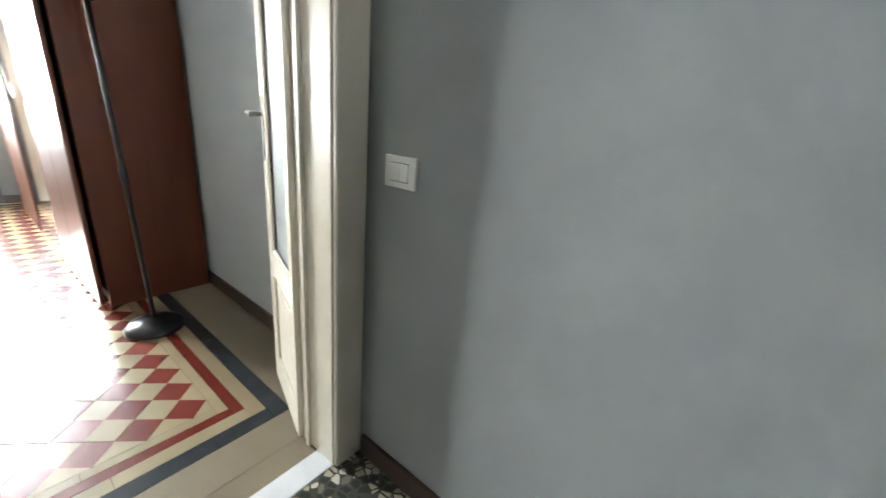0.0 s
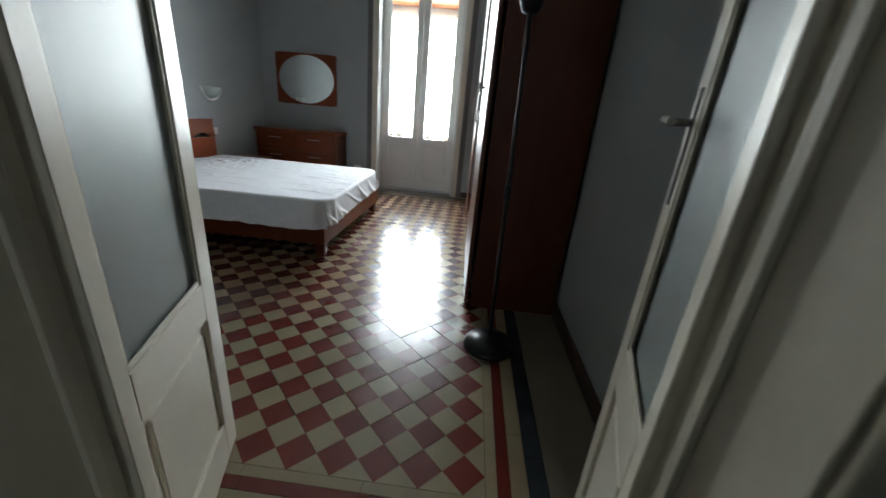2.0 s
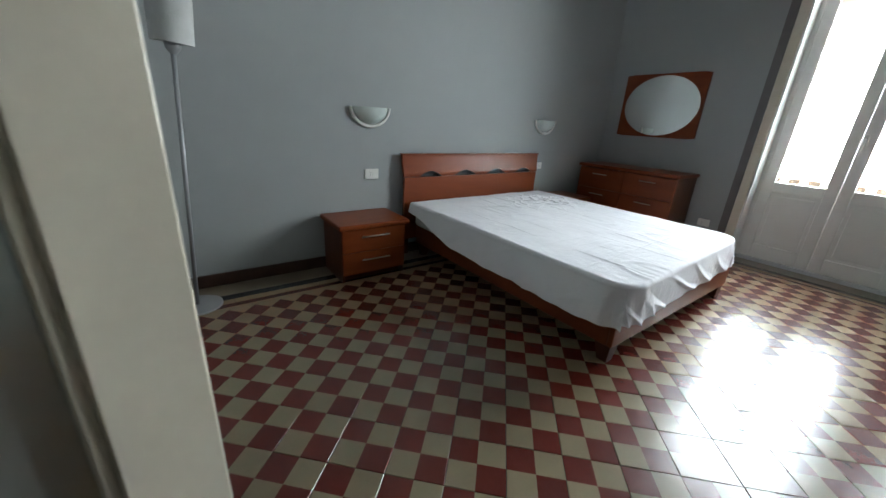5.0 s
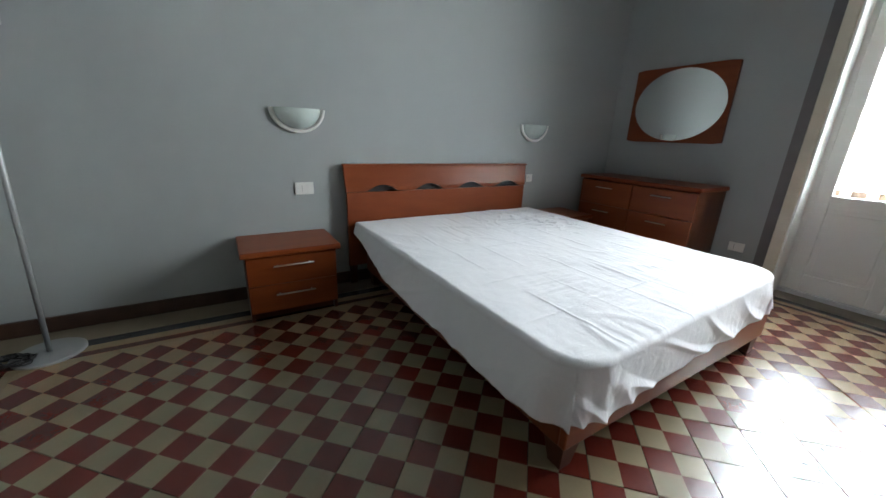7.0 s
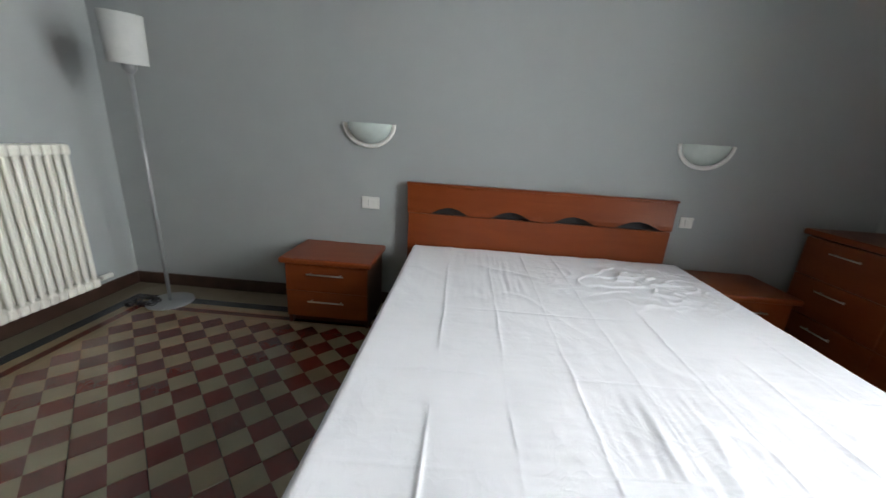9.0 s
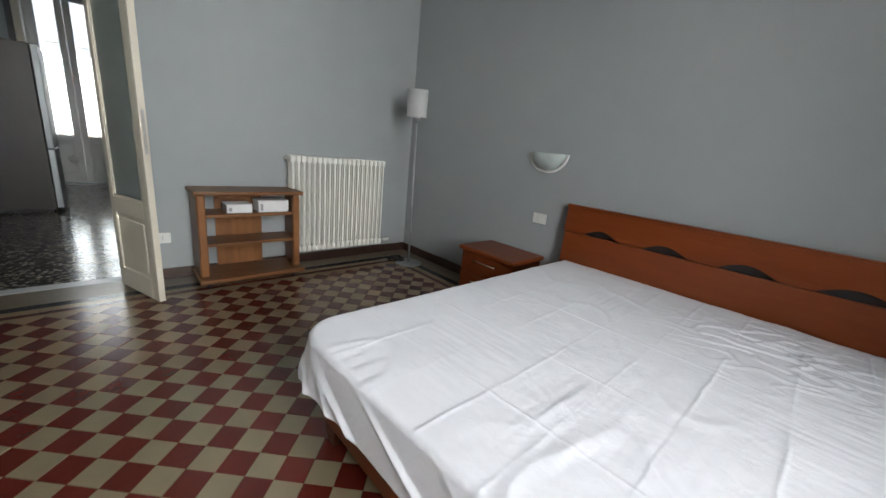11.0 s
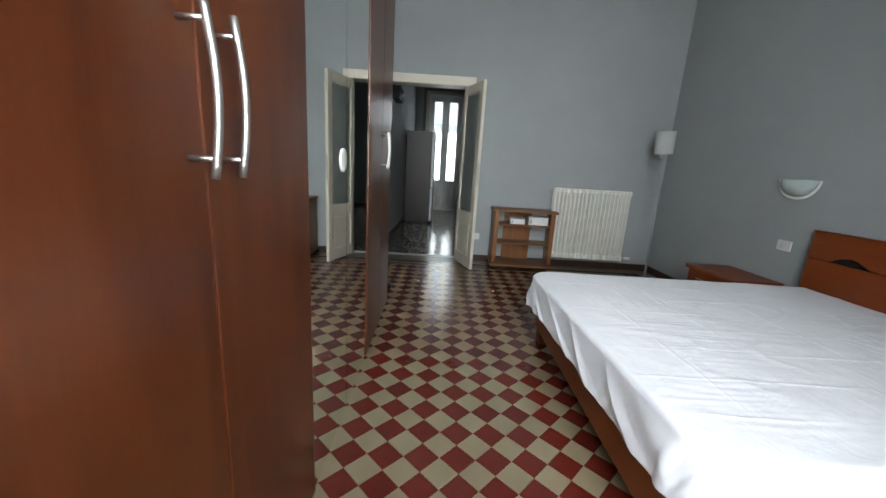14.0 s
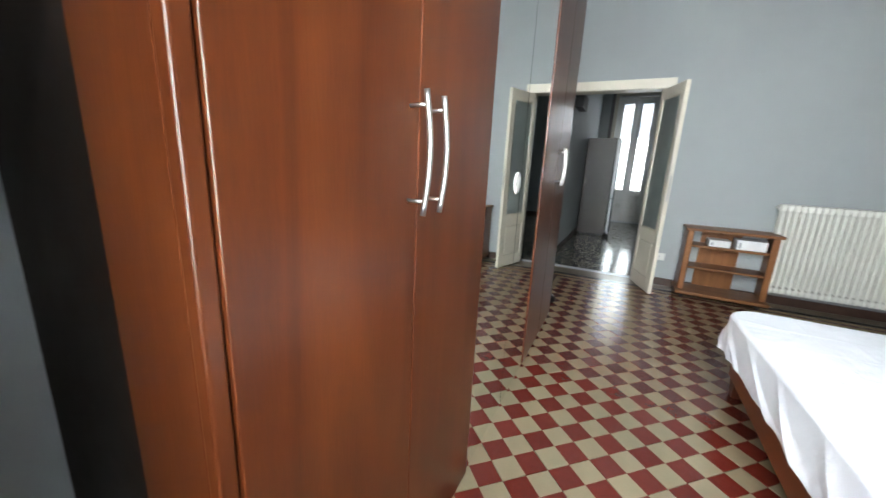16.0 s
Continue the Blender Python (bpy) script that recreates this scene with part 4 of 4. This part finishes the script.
part("valve", bm, STEEL, rad)
part("valve_cap", tube([(-0.085, RY0 - 0.05, RZA + 0.03), (-0.085, RY0 - 0.12, RZA + 0.03)], 0.017), PLASTIC, rad)
part("vent_plug", tube([(-0.085, RY1, RZB - 0.03), (-0.085, RY1 + 0.03, RZB - 0.03)], 0.013), STEEL, rad)
for y in (RY0 + 0.18, RY1 - 0.18):
    for z in (RZA + 0.06, RZB - 0.06):
        part("bracket", tube([(-0.04, y, z), (XD, y, z)], 0.008), RADW, rad)

# ---- TV cabinet with two boxes ----
CXF, CXB, CY0, CY1, CZ = -0.29, 0.0, 1.342, 2.062, 0.72
cab = thing("open_cabinet", (-0.14, 1.68, 0), "walnut open cabinet with three shelves and rounded front posts", "cabinet")
part("top_board", box(CXF - 0.03, CXB, CY0 - 0.02, CY1 + 0.02, CZ - 0.028, CZ, 0.008, seg=3), WALNUT, cab)
part("bottom_board", box(CXF - 0.07, CXB, CY0 - 0.02, CY1 + 0.02, 0.045, 0.078, 0.010, seg=3), WALNUT, cab)
for z in (0.315, 0.535):
    part("shelf", box(CXF + 0.02, CXB - 0.02, CY0 + 0.02, CY1 - 0.02, z - 0.011, z + 0.011, 0.003), WALNUT, cab)
for y in (CY0, CY1):
    s = 1 if y == CY0 else -1
    part("side_panel", box(CXF + 0.045, CXB, min(y, y + s * 0.02), max(y, y + s * 0.02), 0.078, CZ - 0.028, 0.002), WALNUT_Z, cab)
    part("front_post", box(CXF, CXF + 0.048, min(y, y + s * 0.055), max(y, y + s * 0.055), 0.078, CZ - 0.028, 0.014, seg=4), WALNUT_Z, cab)
part("back_board", box(CXB - 0.008, CXB, CY0 + 0.22, CY1 - 0.16, 0.078, CZ - 0.028), WALNUT_Z, cab)
for x in (CXF + 0.02, CXB - 0.06):
    for y in (CY0 + 0.05, CY1 - 0.05):
        part("castor", lathe([(0, 0), (0.018, 0.0), (0.02, 0.02), (0.012, 0.046), (0, 0.046)], x, y, 0.0, 12), RUBBER, cab)
for y0, y1, h, nm in ((1.415, 1.645, 0.088, "white cardboard box on the cabinet's shelf"), (1.69, 1.865, 0.062, "small white router box on the cabinet's shelf")):
    bx_ = thing("carton", (CXF + 0.1, (y0 + y1) / 2, 0.546), nm, "box")
    part("carton_body", box(CXF + 0.055, CXF + 0.21, y0, y1, 0.5465, 0.5465 + h, 0.003), CARD, bx_)
    part("lid", box(CXF + 0.053, CXF + 0.212, y0 - 0.002, y1 + 0.002, 0.5465 + h, 0.5465 + h + 0.004, 0.001), CARD, bx_)
    part("printed_label", box(CXF + 0.0535, CXF + 0.055, y1 - 0.035, y1 - 0.015, 0.56, 0.545 + h - 0.02), GREYMETAL, bx_)

# ---- floor lamps ----
LX, LY, UX, UY = -0.435, 0.27, -0.53, 0.38      # foot, and head of the leaning pole
lamp = thing("floor_lamp", (LX, LY, 0), "slim grey floor lamp with a white fabric drum shade", "floor lamp")
part("base_plate", lathe([(0, 0), (0.135, 0), (0.135, 0.008), (0.128, 0.012), (0.02, 0.014), (0, 0.014)], LX, LY, 0, 40), GREYMETAL, lamp)
part("pole", tube([(LX, LY, 0.012), (UX, UY, 1.42)], 0.011), GREYMETAL, lamp, smooth=True)
LEAN = Matrix.Translation((UX, UY, 1.40)) @ Vector((0, 0, 1)).rotation_difference(Vector((UX - LX, UY - LY, 1.41))).to_matrix().to_4x4()


def leaned(bm):
    bmesh.ops.transform(bm, matrix=LEAN, verts=bm.verts)
    return bm


part("lamp_socket", leaned(lathe([(0.012, -0.02), (0.032, 0.005), (0.036, 0.035), (0.01, 0.04)], 0, 0)), GREYMETAL, lamp, smooth=True)
part("shade", leaned(lathe([(0.088, 0.03), (0.092, 0.26), (0.089, 0.26), (0.085, 0.032)], 0, 0)), SHADE, lamp, "white fabric shade", True)
random.seed(3)
bm = bmesh.new()
pts = []
for i in range(90):
    a = i * 0.42
    r = 0.06 + 0.022 * math.sin(i * 0.9) + random.uniform(-0.008, 0.008)
    pts.append((LX + 0.11 + r * math.cos(a), LY + 0.055 + 0.8 * r * math.sin(a), 0.012 + 0.02 * abs(math.sin(i * 0.37))))
tube(pts, 0.0035, bm, 6)
box(LX + 0.16, LX + 0.2, LY + 0.1, LY + 0.13, 0.003, 0.03, 0.005, bm)
tagged(part("power_cable", bm, RUBBER, None, smooth=True), "coiled black power cable beside the floor lamp", "cable")

TX, TY = -1.20, 3.25
tl = thing("torchiere_lamp", (TX, TY, 0), "glossy black floor lamp with a domed base, unlit", "floor lamp")
part("base_dome", lathe([(0, 0), (0.135, 0), (0.137, 0.012), (0.12, 0.035), (0.075, 0.055), (0.02, 0.066), (0, 0.066)], TX, TY, 0, 40), BLACK, tl, smooth=True)
part("pole", tube([(TX, TY, 0.06), (TX - 0.03, TY - 0.012, 0.8), (TX - 0.06, TY - 0.025, 1.56)], 0.011), BLACK, tl, smooth=True)
part("joint", tube([(TX - 0.031, TY - 0.0125, 0.80), (TX - 0.033, TY - 0.0135, 0.86)], 0.016), BLACK, tl)
part("lamp_head", lathe([(0.012, 0), (0.035, 0.01), (0.05, 0.05), (0.055, 0.11), (0.05, 0.11), (0.04, 0.04), (0, 0.02)], TX - 0.06, TY - 0.025, 1.55), BLACK, tl, smooth=True)

# ---- hall things ----
fr = thing("fridge", (3.25, 3.2, 0), "tall grey two-door fridge freezer in the hall", "fridge")
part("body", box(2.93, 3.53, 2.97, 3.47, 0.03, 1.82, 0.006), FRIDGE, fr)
part("freezer_door", box(2.925, 3.535, 2.905, 2.963, 0.05, 0.72, 0.008), GREYMETAL, fr)
part("fridge_door", box(2.925, 3.535, 2.905, 2.963, 0.735, 1.82, 0.008), GREYMETAL, fr)
part("hinge_cap", box(2.93, 2.98, 2.91, 2.96, 0.719, 0.736), RUBBER, fr)
part("foot", box(2.97, 3.49, 3.0, 3.44, 0.0, 0.03), RUBBER, fr)
sp = thing("vent_box", (1.25, 3.42, 2.08), "black louvred vent box high on the hall wall", "vent")
part("housing", box(1.0, 1.5, 3.39, 3.499, 2.08, 2.26, 0.006), RUBBER, sp)
for i in range(4):
    part("louvre", box(1.015, 1.485, 3.378, 3.391, 2.115 + 0.038 * i, 2.135 + 0.038 * i, 0.003), RUBBER, sp)
vd = thing("round_vent", (HX1, 2.865, 0.41), "round white air vent set in the balcony door panel", "vent")
bm = lathe([(0, 0), (0.06, 0), (0.06, 0.008), (0.05, 0.014), (0, 0.016)], 0, 0)
bmesh.ops.transform(bm, matrix=pose(HX1 + 0.158, 2.865, 0.41, 0, -90, 0), verts=bm.verts)
part("vent_cap", bm, PLASTIC, vd, smooth=True)



def dining_chair(x, y, deg):
    """A black chair with a slatted back."""
    c = thing("dining_chair", (x, y, 0), "black painted chair standing in the hall", "chair")
    m = Matrix.Translation((x, y, 0)) @ Matrix.Rotation(radians(deg), 4, 'Z')

    def put(bm):
        bmesh.ops.transform(bm, matrix=m, verts=bm.verts)
        return bm
    part("seat", put(box(-0.21, 0.21, -0.2, 0.2, 0.43, 0.465, 0.012)), RUBBER, c)
    for dx in (-0.18, 0.18):
        part("leg", put(box(dx - 0.018, dx + 0.018, -0.19, -0.155, 0, 0.43, 0.004)), RUBBER, c)
        part("back_post", put(box(dx - 0.018, dx + 0.018, 0.16, 0.195, 0, 0.92, 0.004)), RUBBER, c)
    for z in (0.6, 0.72, 0.84):
        part("back_slat", put(box(-0.162, 0.162, 0.17, 0.185, z, z + 0.06, 0.004)), RUBBER, c)
    return c


dining_chair(2.3, 1.7, 120)

# ---- outside ----
struct("ground", box(-400, 400, -400, 400, -8.2, -8.0), STREET, "grey asphalt street below the balconies", "street")


def balcony(name, xin, out, y0, y1):
    b = thing(name, (xin, (y0 + y1) / 2, -0.1), "stone balcony with turned balusters", "balcony")
    xs = sorted((xin, xin + out * 1.0))
    part("slab", box(*xs, y0, y1, -0.2, -0.02), STONE, b)
    xr = xin + out * 0.9
    part("hand_rail", box(xr - 0.1, xr + 0.1, y0, y1, 0.78, 0.90, 0.015), STONE, b)
    part("foot_rail", box(xr - 0.1, xr + 0.1, y0, y1, -0.02, 0.1, 0.01), STONE, b)
    prof = [(0.05, 0.1), (0.05, 0.14), (0.03, 0.18), (0.062, 0.33), (0.055, 0.42), (0.028, 0.62), (0.05, 0.72), (0.05, 0.78)]
    y = y0 + 0.1
    while y < y1:
        part("baluster", lathe(prof, xr, y, 0, 14), STONE, b, smooth=True)
        y += 0.17


balcony("balcony", XW - 0.36, -1, 0.6, 3.8)
balcony("balcony", HX1 + 0.31, 1, 1.2, 4.2)


def house(x, out, zroof, label):
    """A street front across the way: stucco, shuttered windows and a terracotta cornice."""
    h = thing("apartment_house", (x, 2, -8), label, "house")
    xs = sorted((x, x + out * 8))
    part("wall", box(*xs, -24, 28, -8, zroof), STUCCO, h)
    cs = sorted((x - out * 0.6, x + out * 8.2))
    part("cornice", box(*cs, -24.3, 28.3, zroof, zroof + 0.35, 0.05), CORNICE, h)
    part("roof", prism([(cs[0], zroof + 0.35), (cs[1], zroof + 0.35), ((cs[0] + cs[1]) / 2, zroof + 2.4)], 1, -24.2, 28.2), CORNICE, h)
    for k in range(-7, 9):
        for z in (-6.4, -2.9, 0.6):
            y = 1.3 + 3.1 * k
            fx = sorted((x - out * 0.03, x - out * 0.1))
            w = part("window", box(*sorted((x - out * 0.01, x - out * 0.02)), y - 0.5, y + 0.5, z, z + 1.9), SHUTTER, h)
            part("frame", box(*fx, y - 0.62, y + 0.62, z + 1.9, z + 2.1), STUCCO, w)
            part("sill", box(*sorted((x - out * 0.03, x - out * 0.16)), y - 0.6, y + 0.6, z - 0.1, z), STONE, w)
    return h


house(-17.0, -1, 5.3, "cream stucco house front with terracotta cornice across the street")
court = house(16.0, 1, 14.0, "cream stucco house front across the courtyard")
part("awning", prism([(15.25, 2.05), (15.29, 2.05), (15.985, 2.38), (15.985, 2.43), (15.25, 2.12)], 1, 1.9, 3.3), CORNICE, court, "terracotta red awning over a window")
part("balcony_slab", box(15.2, 15.985, 1.7, 3.5, 2.55, 2.72, 0.02), STUCCO, court)
for k in range(8):
    part("baluster", lathe([(0.05, 2.72), (0.03, 2.8), (0.06, 2.98), (0.03, 3.2), (0.05, 3.3)], 15.3, 1.8 + 0.22 * k, 0, 10), STUCCO, court, smooth=True)
part("balcony_rail", box(15.2, 15.4, 1.7, 3.5, 3.3, 3.42, 0.02), STUCCO, court)

# ---- floor tiles, last ----
random.seed(11)
add_bands()
add_tiles()
